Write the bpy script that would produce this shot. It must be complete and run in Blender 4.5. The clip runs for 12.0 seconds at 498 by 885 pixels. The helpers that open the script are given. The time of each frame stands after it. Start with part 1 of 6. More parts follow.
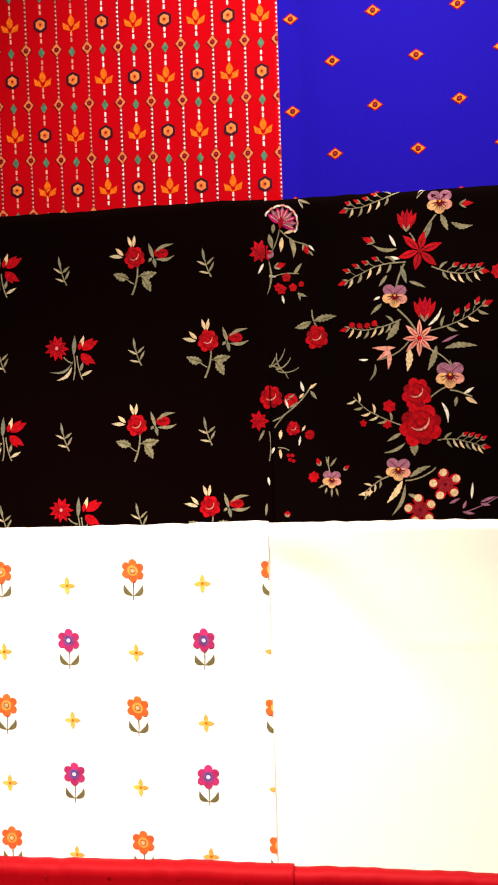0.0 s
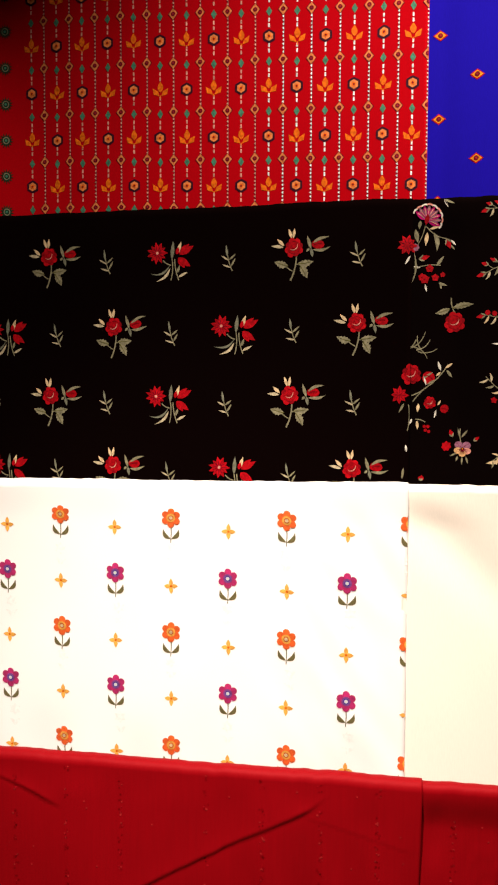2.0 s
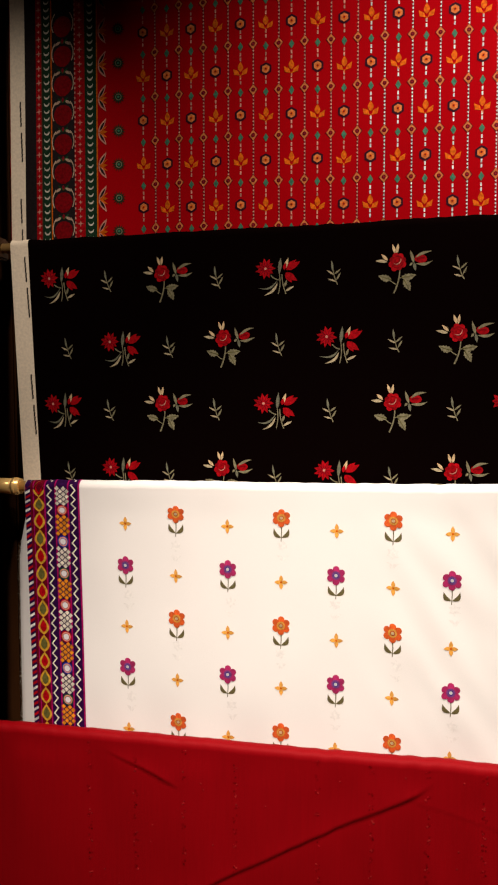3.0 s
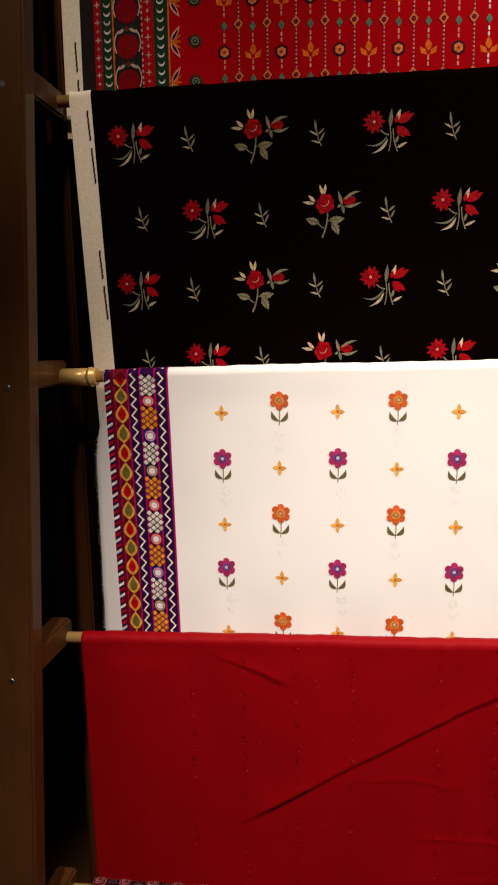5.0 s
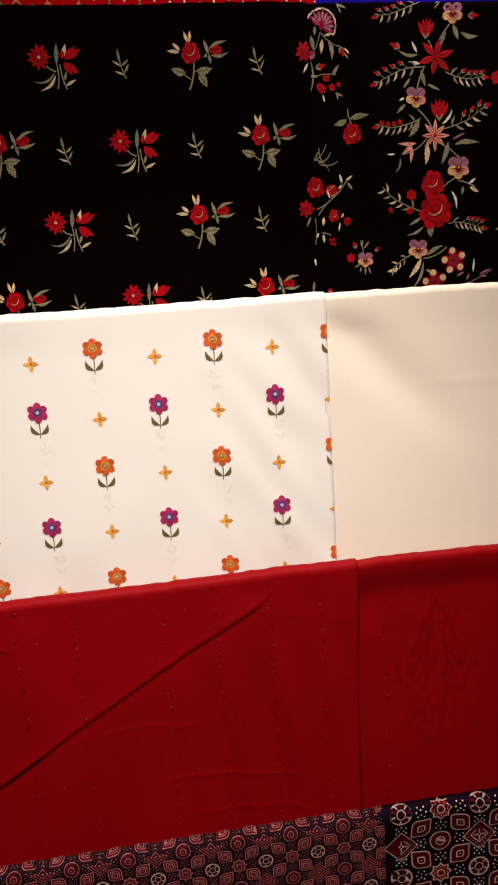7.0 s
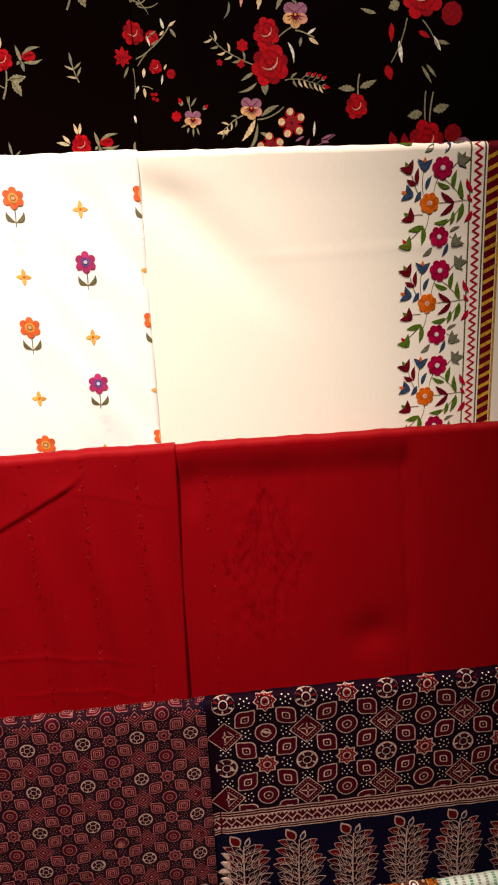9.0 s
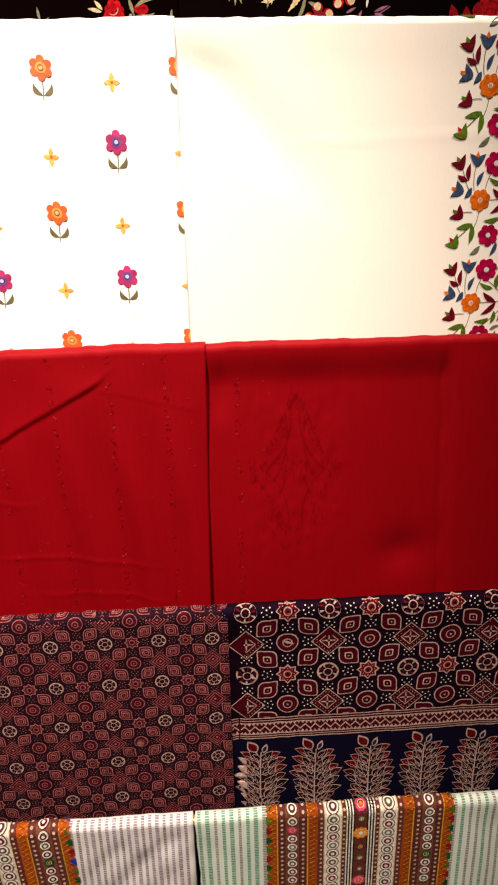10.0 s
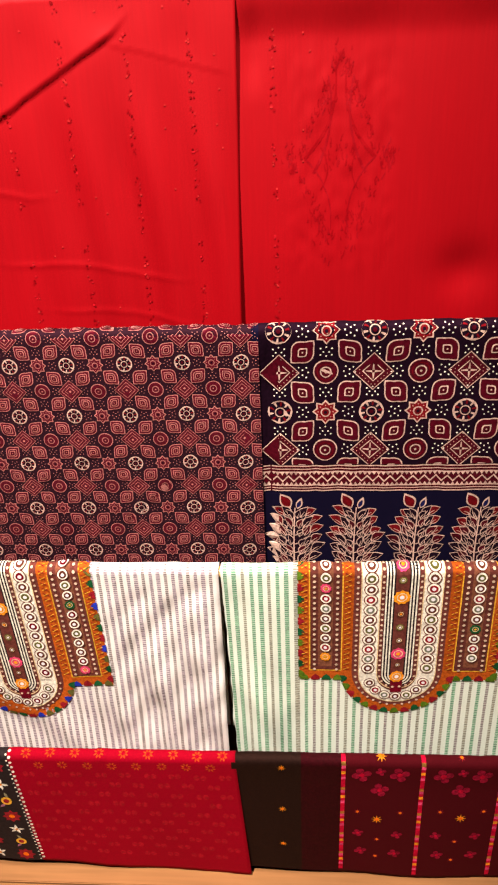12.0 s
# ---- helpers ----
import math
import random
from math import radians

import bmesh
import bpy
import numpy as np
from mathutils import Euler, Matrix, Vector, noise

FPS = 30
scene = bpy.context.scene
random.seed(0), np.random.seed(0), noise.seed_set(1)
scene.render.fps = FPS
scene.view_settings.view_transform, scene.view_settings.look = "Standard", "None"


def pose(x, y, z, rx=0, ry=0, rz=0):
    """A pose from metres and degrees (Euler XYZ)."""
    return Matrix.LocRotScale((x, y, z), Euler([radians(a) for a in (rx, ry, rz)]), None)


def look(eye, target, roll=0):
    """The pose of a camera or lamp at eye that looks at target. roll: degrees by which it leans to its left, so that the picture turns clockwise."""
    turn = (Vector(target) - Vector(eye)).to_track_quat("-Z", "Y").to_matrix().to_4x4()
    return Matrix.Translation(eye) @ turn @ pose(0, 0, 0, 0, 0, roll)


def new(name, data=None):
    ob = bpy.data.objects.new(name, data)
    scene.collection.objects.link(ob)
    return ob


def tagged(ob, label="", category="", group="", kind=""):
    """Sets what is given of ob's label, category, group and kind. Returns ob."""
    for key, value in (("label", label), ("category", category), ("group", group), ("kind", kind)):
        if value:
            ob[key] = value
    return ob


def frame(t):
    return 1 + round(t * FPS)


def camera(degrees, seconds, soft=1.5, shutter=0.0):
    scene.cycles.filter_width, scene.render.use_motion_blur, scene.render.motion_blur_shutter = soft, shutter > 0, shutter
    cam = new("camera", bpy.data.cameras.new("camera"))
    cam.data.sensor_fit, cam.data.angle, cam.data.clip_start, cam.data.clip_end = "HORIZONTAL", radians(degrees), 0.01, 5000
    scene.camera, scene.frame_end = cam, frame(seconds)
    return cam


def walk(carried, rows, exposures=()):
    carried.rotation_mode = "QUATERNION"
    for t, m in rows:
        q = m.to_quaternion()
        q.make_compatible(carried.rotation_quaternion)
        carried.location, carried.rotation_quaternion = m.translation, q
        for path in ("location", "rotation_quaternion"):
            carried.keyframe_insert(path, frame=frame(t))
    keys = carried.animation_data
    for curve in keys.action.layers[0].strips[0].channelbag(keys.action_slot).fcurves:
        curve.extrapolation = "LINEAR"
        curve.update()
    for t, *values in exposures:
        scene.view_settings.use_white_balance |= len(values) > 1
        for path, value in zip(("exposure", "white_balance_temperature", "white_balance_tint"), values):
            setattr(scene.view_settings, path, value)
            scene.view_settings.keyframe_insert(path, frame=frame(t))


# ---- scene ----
cam = camera(41.6, 12.0, soft=2.1)
PATH = [
    (0, (0.0066, 0.0635, 1.6030), (-0.1928, 2.0524, 1.5354), -1.81),
    (0.5, (-0.0592, 0.0629, 1.6054), (-0.3221, 2.0449, 1.5549), -0.98),
    (1, (-0.1134, 0.0475, 1.5972), (-0.3567, 2.0317, 1.5365), -1.00),
    (1.5, (-0.1214, 0.0116, 1.5964), (-0.3812, 1.9941, 1.5497), -0.37),
    (2, (-0.1090, -0.0503, 1.5868), (-0.4112, 1.9238, 1.4799), 0.17),
    (2.5, (-0.1249, -0.0945, 1.5795), (-0.5294, 1.8609, 1.4659), -0.40),
    (3, (-0.1994, -0.1143, 1.5937), (-0.5853, 1.8453, 1.4899), -0.10),
    (3.5, (-0.3062, -0.1099, 1.5952), (-0.6230, 1.8628, 1.5048), -1.00),
    (3.7, (-0.3349, -0.1048, 1.5867), (-0.6487, 1.8672, 1.4752), -2.02),
    (5.3, (-0.4128, -0.0749, 1.5084), (-0.5794, 1.8932, 1.1944), -0.81),
    (5.5, (-0.3932, -0.0721, 1.4989), (-0.5027, 1.8985, 1.1756), -1.26),
    (6, (-0.3488, -0.0670, 1.4820), (-0.3225, 1.8975, 1.1081), -1.95),
    (6.5, (-0.2971, -0.0669, 1.4795), (-0.1713, 1.8929, 1.1009), -3.40),
    (7, (-0.2380, -0.0738, 1.4791), (-0.0057, 1.8763, 1.1005), -3.88),
    (7.5, (-0.1768, -0.0826, 1.4740), (0.1166, 1.8586, 1.0923), -4.84),
    (7.7, (-0.1515, -0.0837, 1.4702), (0.1432, 1.8562, 1.0828), -4.86),
    (9.3, (0.0013, -0.0746, 1.3490), (0.1536, 1.8300, 0.7583), -2.61),
    (9.5, (0.0021, -0.0684, 1.3350), (0.1268, 1.8233, 0.6980), -2.96),
    (10, (-0.0178, -0.0648, 1.3182), (0.0846, 1.8134, 0.6386), -1.32),
    (10.5, (-0.0210, -0.0535, 1.3033), (0.0581, 1.8047, 0.5679), -1.65),
    (11, (-0.0170, -0.0231, 1.2100), (0.1946, 1.7731, 0.3562), -1.29),
    (11.5, (0.0108, -0.0421, 1.1307), (-0.0406, 1.7883, 0.3265), -1.64),
    (12, (0.0246, -0.0792, 1.0282), (-0.1057, 1.7350, 0.1965), -2.45),
]
EXPOSURES = [(0.0, 0.6), (1.0, 0.75), (1.5, 0.42), (2.5, -0.05), (3.0, -0.3), (3.5, -0.36), (5.5, -0.35), (6.5, -0.4), (7.5, -0.52), (9.5, 0.32), (10.5, 0.72), (11.0, 1.2), (11.5, 1.36), (12.0, 1.58)]
LAMPS = [
    ("ceiling_spot", (0.40, 0.20, 2.82), (-0.11, 0.80, 1.60), 134, 62),
    ("ceiling_spot", (-0.60, -0.60, 2.84), (-0.20, 0.70, 0.74), 315, 43),
    # unseen third spot, added to light the left selvedges and rear post
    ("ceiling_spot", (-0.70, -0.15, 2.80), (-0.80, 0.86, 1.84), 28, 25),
]
K, Z0 = 0.92, 0.165  # plan units to metres; height zero lies at plan height -Z0


def world(p):
    """A place in the plan, in metres."""
    return Vector((p[0] * K, p[1] * K, (p[2] + Z0) * K))


walk(cam, [(t, look(eye, target, roll)) for t, eye, target, roll in PATH], EXPOSURES)

# ---- light: warm ceiling spots over the rack ----
sky = bpy.data.worlds.new("room_dark")
scene.world = sky
sky.use_nodes = True
sky.node_tree.nodes["Background"].inputs[0].default_value = (0.02, 0.015, 0.01, 1)
sky.node_tree.nodes["Background"].inputs[1].default_value = 0.1


def spot(name, eye, target, watts, degrees, size=0.04, colour=(1.0, 0.88, 0.80), blend=1.0):
    data = bpy.data.lights.new(name, "SPOT")
    data.energy, data.spot_size, data.spot_blend, data.shadow_soft_size, data.color = watts, radians(degrees), blend, size, colour
    ob = new(name, data)
    ob.matrix_world = look(world(eye), world(target))
    return ob


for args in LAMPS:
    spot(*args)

# ---- materials ----


def material(name, rgb, rough=0.8, sheen=0.0, spec=0.3, metal=0.0, blotch=0.1, weave=0.12, weave_scale=(1400, 1400, 1400), bump=0.25, bump_m=0.0004, coat=0.0, island=0.0, mottle=0.0, tinted=0.85):
    """A procedural surface: large faded blotches, fine threads, and their relief."""
    mat = bpy.data.materials.new(name)
    mat.use_nodes = True
    nt = mat.node_tree
    n, link = nt.nodes, nt.links.new
    bsdf = n["Principled BSDF"]
    coord = n.new("ShaderNodeTexCoord")
    big = n.new("ShaderNodeTexNoise")
    big.inputs["Scale"].default_value, big.inputs["Detail"].default_value = 7.0, 3.0
    link(coord.outputs["Object"], big.inputs["Vector"])
    stretch = n.new("ShaderNodeMapping")
    stretch.inputs["Scale"].default_value = weave_scale
    link(coord.outputs["Object"], stretch.inputs["Vector"])
    fine = n.new("ShaderNodeTexNoise")
    fine.inputs["Scale"].default_value, fine.inputs["Detail"].default_value = 1.0, 2.0
    link(stretch.outputs["Vector"], fine.inputs["Vector"])
    amount = n.new("ShaderNodeMath")
    amount.operation = "MULTIPLY_ADD"
    link(big.outputs["Fac"], amount.inputs[0])
    amount.inputs[1].default_value, amount.inputs[2].default_value = 2 * blotch, 1 - blotch
    amount2 = n.new("ShaderNodeMath")
    amount2.operation = "MULTIPLY_ADD"
    link(fine.outputs["Fac"], amount2.inputs[0])
    amount2.inputs[1].default_value, amount2.inputs[2].default_value = 2 * weave, 1 - weave
    both = n.new("ShaderNodeMath")
    both.operation = "MULTIPLY"
    link(amount.outputs[0], both.inputs[0])
    link(amount2.outputs[0], both.inputs[1])
    if island:
        shade = n.new("ShaderNodeNewGeometry")
        each = n.new("ShaderNodeMath")
        each.operation = "MULTIPLY_ADD"
        link(shade.outputs["Random Per Island"], each.inputs[0])
        each.inputs[1].default_value, each.inputs[2].default_value = 2 * island, 1 - island
        whole = n.new("ShaderNodeMath")
        whole.operation = "MULTIPLY"
        link(both.outputs[0], whole.inputs[0])
        link(each.outputs[0], whole.inputs[1])
        both = whole
    if mottle:
        # patchy tone in the thread colour, breaking up flat motifs
        patch = n.new("ShaderNodeTexNoise")
        patch.inputs["Scale"].default_value, patch.inputs["Detail"].default_value = 260.0, 2.0
        link(coord.outputs["Object"], patch.inputs["Vector"])
        mottled = n.new("ShaderNodeMapRange")
        mottled.inputs["From Min"].default_value, mottled.inputs["From Max"].default_value = 0.32, 0.68
        mottled.inputs["To Min"].default_value, mottled.inputs["To Max"].default_value = 1 - mottle, 1 + 0.5 * mottle
        link(patch.outputs["Fac"], mottled.inputs["Value"])
        mixed = n.new("ShaderNodeMath")
        mixed.operation = "MULTIPLY"
        link(both.outputs[0], mixed.inputs[0])
        link(mottled.outputs["Result"], mixed.inputs[1])
        both = mixed
    tint = n.new("ShaderNodeVectorMath")
    tint.operation = "SCALE"
    tint.inputs[0].default_value = rgb
    link(both.outputs[0], tint.inputs["Scale"])
    link(tint.outputs[0], bsdf.inputs["Base Color"])
    relief = n.new("ShaderNodeBump")
    relief.inputs["Strength"].default_value, relief.inputs["Distance"].default_value = bump, bump_m
    link(fine.outputs["Fac"], relief.inputs["Height"])
    link(relief.outputs["Normal"], bsdf.inputs["Normal"])
    bsdf.inputs["Roughness"].default_value = rough
    bsdf.inputs["Metallic"].default_value = metal
    bsdf.inputs["Specular IOR Level"].default_value = spec
    top = max(rgb)
    if metal == 0.0 and top > 0.004:
        bsdf.inputs["Specular Tint"].default_value = tuple(1 - tinted + tinted * c / top for c in rgb) + (1,)
    bsdf.inputs["Sheen Weight"].default_value = sheen
    bsdf.inputs["Sheen Roughness"].default_value = 0.4
    bsdf.inputs["Coat Weight"].default_value = coat
    return mat


INK = {}


def ink(name, rgb, **kw):
    """A thread or dye colour by name, deepened a little as dyed cotton is."""
    top = max(rgb)
    rgb = tuple(0.8 * top * (c / top) ** 1.25 for c in rgb)
    INK[name] = material("thread_" + name, rgb, **{"rough": 0.7, "spec": 0.15, "weave": 0.38, "blotch": 0.1, "weave_scale": (1500, 1500, 420), "bump": 0.5, "island": 0.2, "mottle": 0.34, **kw})


ink("red", (0.42, 0.008, 0.016))
ink("dark_red", (0.24, 0.006, 0.012))
ink("crimson", (0.52, 0.008, 0.05))
ink("blush", (0.75, 0.36, 0.28))
ink("cream", (0.74, 0.56, 0.34))
ink("ivory", (0.80, 0.74, 0.62))
ink("white", (0.85, 0.82, 0.76))
ink("sage", (0.245, 0.22, 0.14))
ink("olive", (0.12, 0.11, 0.035))
ink("grey_green", (0.18, 0.175, 0.125))
ink("green", (0.014, 0.075, 0.03))
ink("border_green", (0.012, 0.030, 0.016))
ink("border_navy", (0.030, 0.006, 0.045))
ink("leaf_green", (0.10, 0.16, 0.02))
ink("orange", (0.78, 0.20, 0.015))
ink("amber", (0.80, 0.33, 0.03))
ink("gold", (0.72, 0.42, 0.06))
ink("mauve", (0.30, 0.14, 0.19))
ink("magenta", (0.40, 0.012, 0.14))
ink("pink", (0.72, 0.09, 0.20))
ink("maroon", (0.14, 0.006, 0.018))
ink("brick", (0.26, 0.022, 0.03))
ink("blue", (0.03, 0.05, 0.32))
ink("steel_blue", (0.05, 0.075, 0.13))
ink("navy", (0.012, 0.012, 0.05))
ink("black", (0.012, 0.009, 0.009))
ink("brown", (0.115, 0.042, 0.028))
ink("beige", (0.68, 0.50, 0.37))
ink("mirror", (0.74, 0.70, 0.70), rough=0.15, spec=0.6, weave=0.0, mottle=0.0, blotch=0.02, bump=0.0)
ink("petal_tan", (0.66, 0.40, 0.20))
ink("pale_orange", (0.78, 0.165, 0.028), mottle=0.2, rough=0.45, spec=0.6, tinted=0.0, sheen=0.35)
ink("pale_purple", (0.46, 0.032, 0.155), mottle=0.2, rough=0.45, spec=0.6, tinted=0.0, sheen=0.35)
ink("violet", (0.24, 0.08, 0.26), rough=0.45, spec=0.6, tinted=0.0, sheen=0.35)
ink("stem_olive", (0.15, 0.125, 0.05), mottle=0.2, rough=0.45, spec=0.6, tinted=0.0, sheen=0.35)
ink("pale_amber", (0.86, 0.46, 0.10), mottle=0.2, rough=0.45, spec=0.6, tinted=0.0, sheen=0.35)
ink("peach", (0.76, 0.27, 0.10))
ink("plum", (0.03, 0.006, 0.013))
ink("end_black", (0.0085, 0.004, 0.003))
ink("end_wine", (0.022, 0.0025, 0.004))
ink("ghost", (0.985, 0.945, 0.885), weave=0.05, mottle=0.1, island=0.0)
ink("bp_pink", (0.39, 0.17, 0.15))
ink("wine_flower", (0.24, 0.010, 0.035), mottle=0.5)
ink("border_pink", (0.42, 0.006, 0.075))
ink("star_orange", (0.50, 0.075, 0.02))
ink("bp_fill", (0.050, 0.0035, 0.009), spec=0.08)
ink("bp_rust", (0.072, 0.007, 0.015), spec=0.08)
ink("bp_ground", (0.0075, 0.0028, 0.0062), spec=0.06)
ink("pale", (0.56, 0.47, 0.31))
ink("bp_beige", (0.50, 0.35, 0.29))
ink("bp_red", (0.115, 0.006, 0.010), spec=0.1)
ink("butta", (0.34, 0.010, 0.024), island=0.05)
ink("selvedge", (1.15, 1.0, 0.78), weave=0.05, blotch=0.06, mottle=0.1)
ink("bead", (0.17, 0.002, 0.005), rough=0.4, spec=0.4)
# lighter bead red, a glint put into the colour
ink("bead_glint", (0.38, 0.03, 0.03), rough=0.25, spec=0.8)
ink("yoke_orange", (0.44, 0.115, 0.02))
ink("yoke_brown", (0.14, 0.046, 0.036))
ink("yoke_tan", (0.20, 0.085, 0.05))
# brighter silk red, painted as the highlights of the beading
ink("silk_highlight", (0.34, 0.010, 0.018), rough=0.45, spec=0.5)
ink("tinsel", (0.75, 0.40, 0.12), rough=0.3, metal=0.8, weave=0.3)

RED_COTTON = material("red_cotton", (0.36, 0.001, 0.004), 0.9, 0.0, spec=0.03, blotch=0.06)
BLUE_COTTON = material("blue_cotton", (0.008, 0.003, 0.25), 0.85, 0.0, spec=0.08, blotch=0.06, weave_scale=(1500, 1500, 160))
BLACK_COTTON = material("black_cotton", (0.0023, 0.0008, 0.0007), 0.95, 0.0, spec=0.0)
BLACK_SATIN = material("black_satin", (0.0022, 0.0009, 0.0008), 0.9, 0.0, spec=0.004)
WHITE_COTTON = material("white_cotton", (0.80, 0.76, 0.705), 0.85, 0.1, blotch=0.03, weave=0.05)
WHITE_SILK = material("white_silk", (0.83, 0.735, 0.61), 0.6, 0.1, blotch=0.03, weave=0.05, weave_scale=(900, 900, 120))
RED_SILK = material("red_silk", (0.20, 0.0005, 0.0025), 0.58, 0.0, spec=0.28, tinted=0.8, blotch=0.12, weave=0.10, weave_scale=(420, 420, 18), bump=0.2)
BLOCK_PRINT = material("block_print_cotton", (0.011, 0.003, 0.0055), 0.7, 0.0, spec=0.08)
BLOCK_PRINT_NAVY = material("navy_block_print_cotton", (0.0032, 0.0022, 0.0085), 0.75, 0.0, spec=0.06)
KURTA_WHITE = material("white_striped_cotton", (0.66, 0.61, 0.56), 0.9, 0.0, spec=0.1, blotch=0.05, weave=0.15)
KURTA_GREEN = material("mint_striped_cotton", (0.60, 0.64, 0.53), 0.9, 0.0, spec=0.1, blotch=0.05, weave=0.15)
BUTTA_RED = material("crimson_brocade", (0.22, 0.001, 0.008), 0.75, 0.0, spec=0.08, weave=0.25, weave_scale=(500, 500, 500))
WINE = material("wine_cotton", (0.042, 0.0018, 0.0035), 0.8, 0.0, spec=0.15, weave=0.3, weave_scale=(600, 600, 600))
DARK_WOOD = material("dark_varnished_wood", (0.055, 0.020, 0.006), 0.42, spec=0.35, blotch=0.4, weave=0.25, weave_scale=(160, 160, 9), bump=0.3, coat=0.15)
ROD_METAL = material("brass_tube", (0.80, 0.50, 0.17), 0.3, metal=0.45, blotch=0.12, weave=0.08, weave_scale=(8, 400, 400), bump=0.1)
PLANK = material("oak_floorboard", (0.27, 0.12, 0.045), 0.45, spec=0.35, blotch=0.25, weave=0.3, weave_scale=(7, 130, 130), bump=0.2, coat=0.1)
WALL = material("dark_plaster", (0.010, 0.007, 0.005), 0.9, blotch=0.1, weave=0.1, weave_scale=(60, 60, 60))
CEILING = material("ceiling_plaster", (0.45, 0.40, 0.34), 0.9, blotch=0.06, weave=0.06, weave_scale=(60, 60, 60))
STEEL = material("screw_steel", (0.5, 0.5, 0.5), 0.35, metal=1.0)

# ---- building helpers ----


def mesh_object(name, verts, faces, mats, slots=None, parent=None, label="", smooth=True):
    me = bpy.data.meshes.new(name)
    me.from_pydata(verts, [], faces)
    for m in mats:
        me.materials.append(m)
    if slots:
        me.polygons.foreach_set("material_index", slots)
    me.polygons.foreach_set("use_smooth", [smooth] * len(faces))
    me.update()
    ob = new(name, me)
    ob.parent = parent
    return tagged(ob, label)


def box_part(name, p0, p1, wx, wy, mat, parent, label="", bevel=0.003, axis="z"):
    """A bevelled bar of section wx by wy from p0 to p1 (plan places)."""
    a, b = world(p0), world(p1)
    d = (b - a)
    bm = bmesh.new()
    bmesh.ops.create_cube(bm, size=1.0)
    bmesh.ops.scale(bm, vec=(wx * K, wy * K, d.length), verts=bm.verts)
    bmesh.ops.bevel(bm, geom=bm.edges[:], offset=bevel, segments=2, affect="EDGES")
    turn = d.to_track_quat("Z", "Y").to_matrix().to_4x4()
    bmesh.ops.transform(bm, matrix=Matrix.Translation((a + b) / 2) @ turn, verts=bm.verts)
    me = bpy.data.meshes.new(name)
    bm.to_mesh(me)
    bm.free()
    me.materials.append(mat)
    ob = new(name, me)
    ob.parent = parent
    return tagged(ob, label)


def tube_part(name, p0, p1, radius, mat, parent, label="", sides=20):
    a, b = world(p0), world(p1)
    bm = bmesh.new()
    bmesh.ops.create_cone(bm, cap_ends=True, segments=sides, radius1=radius * K, radius2=radius * K, depth=(b - a).length)
    turn = (b - a).to_track_quat("Z", "Y").to_matrix().to_4x4()
    bmesh.ops.transform(bm, matrix=Matrix.Translation((a + b) / 2) @ turn, verts=bm.verts)
    for f in bm.faces:
        f.smooth = len(f.verts) == 4
    me = bpy.data.meshes.new(name)
    bm.to_mesh(me)
    bm.free()
    me.materials.append(mat)
    ob = new(name, me)
    ob.parent = parent
    return tagged(ob, label)


def ramp(v, a, b):
    t = min(1.0, max(0.0, (v - a) / (b - a)))
    return t * t * (3 - 2 * t)


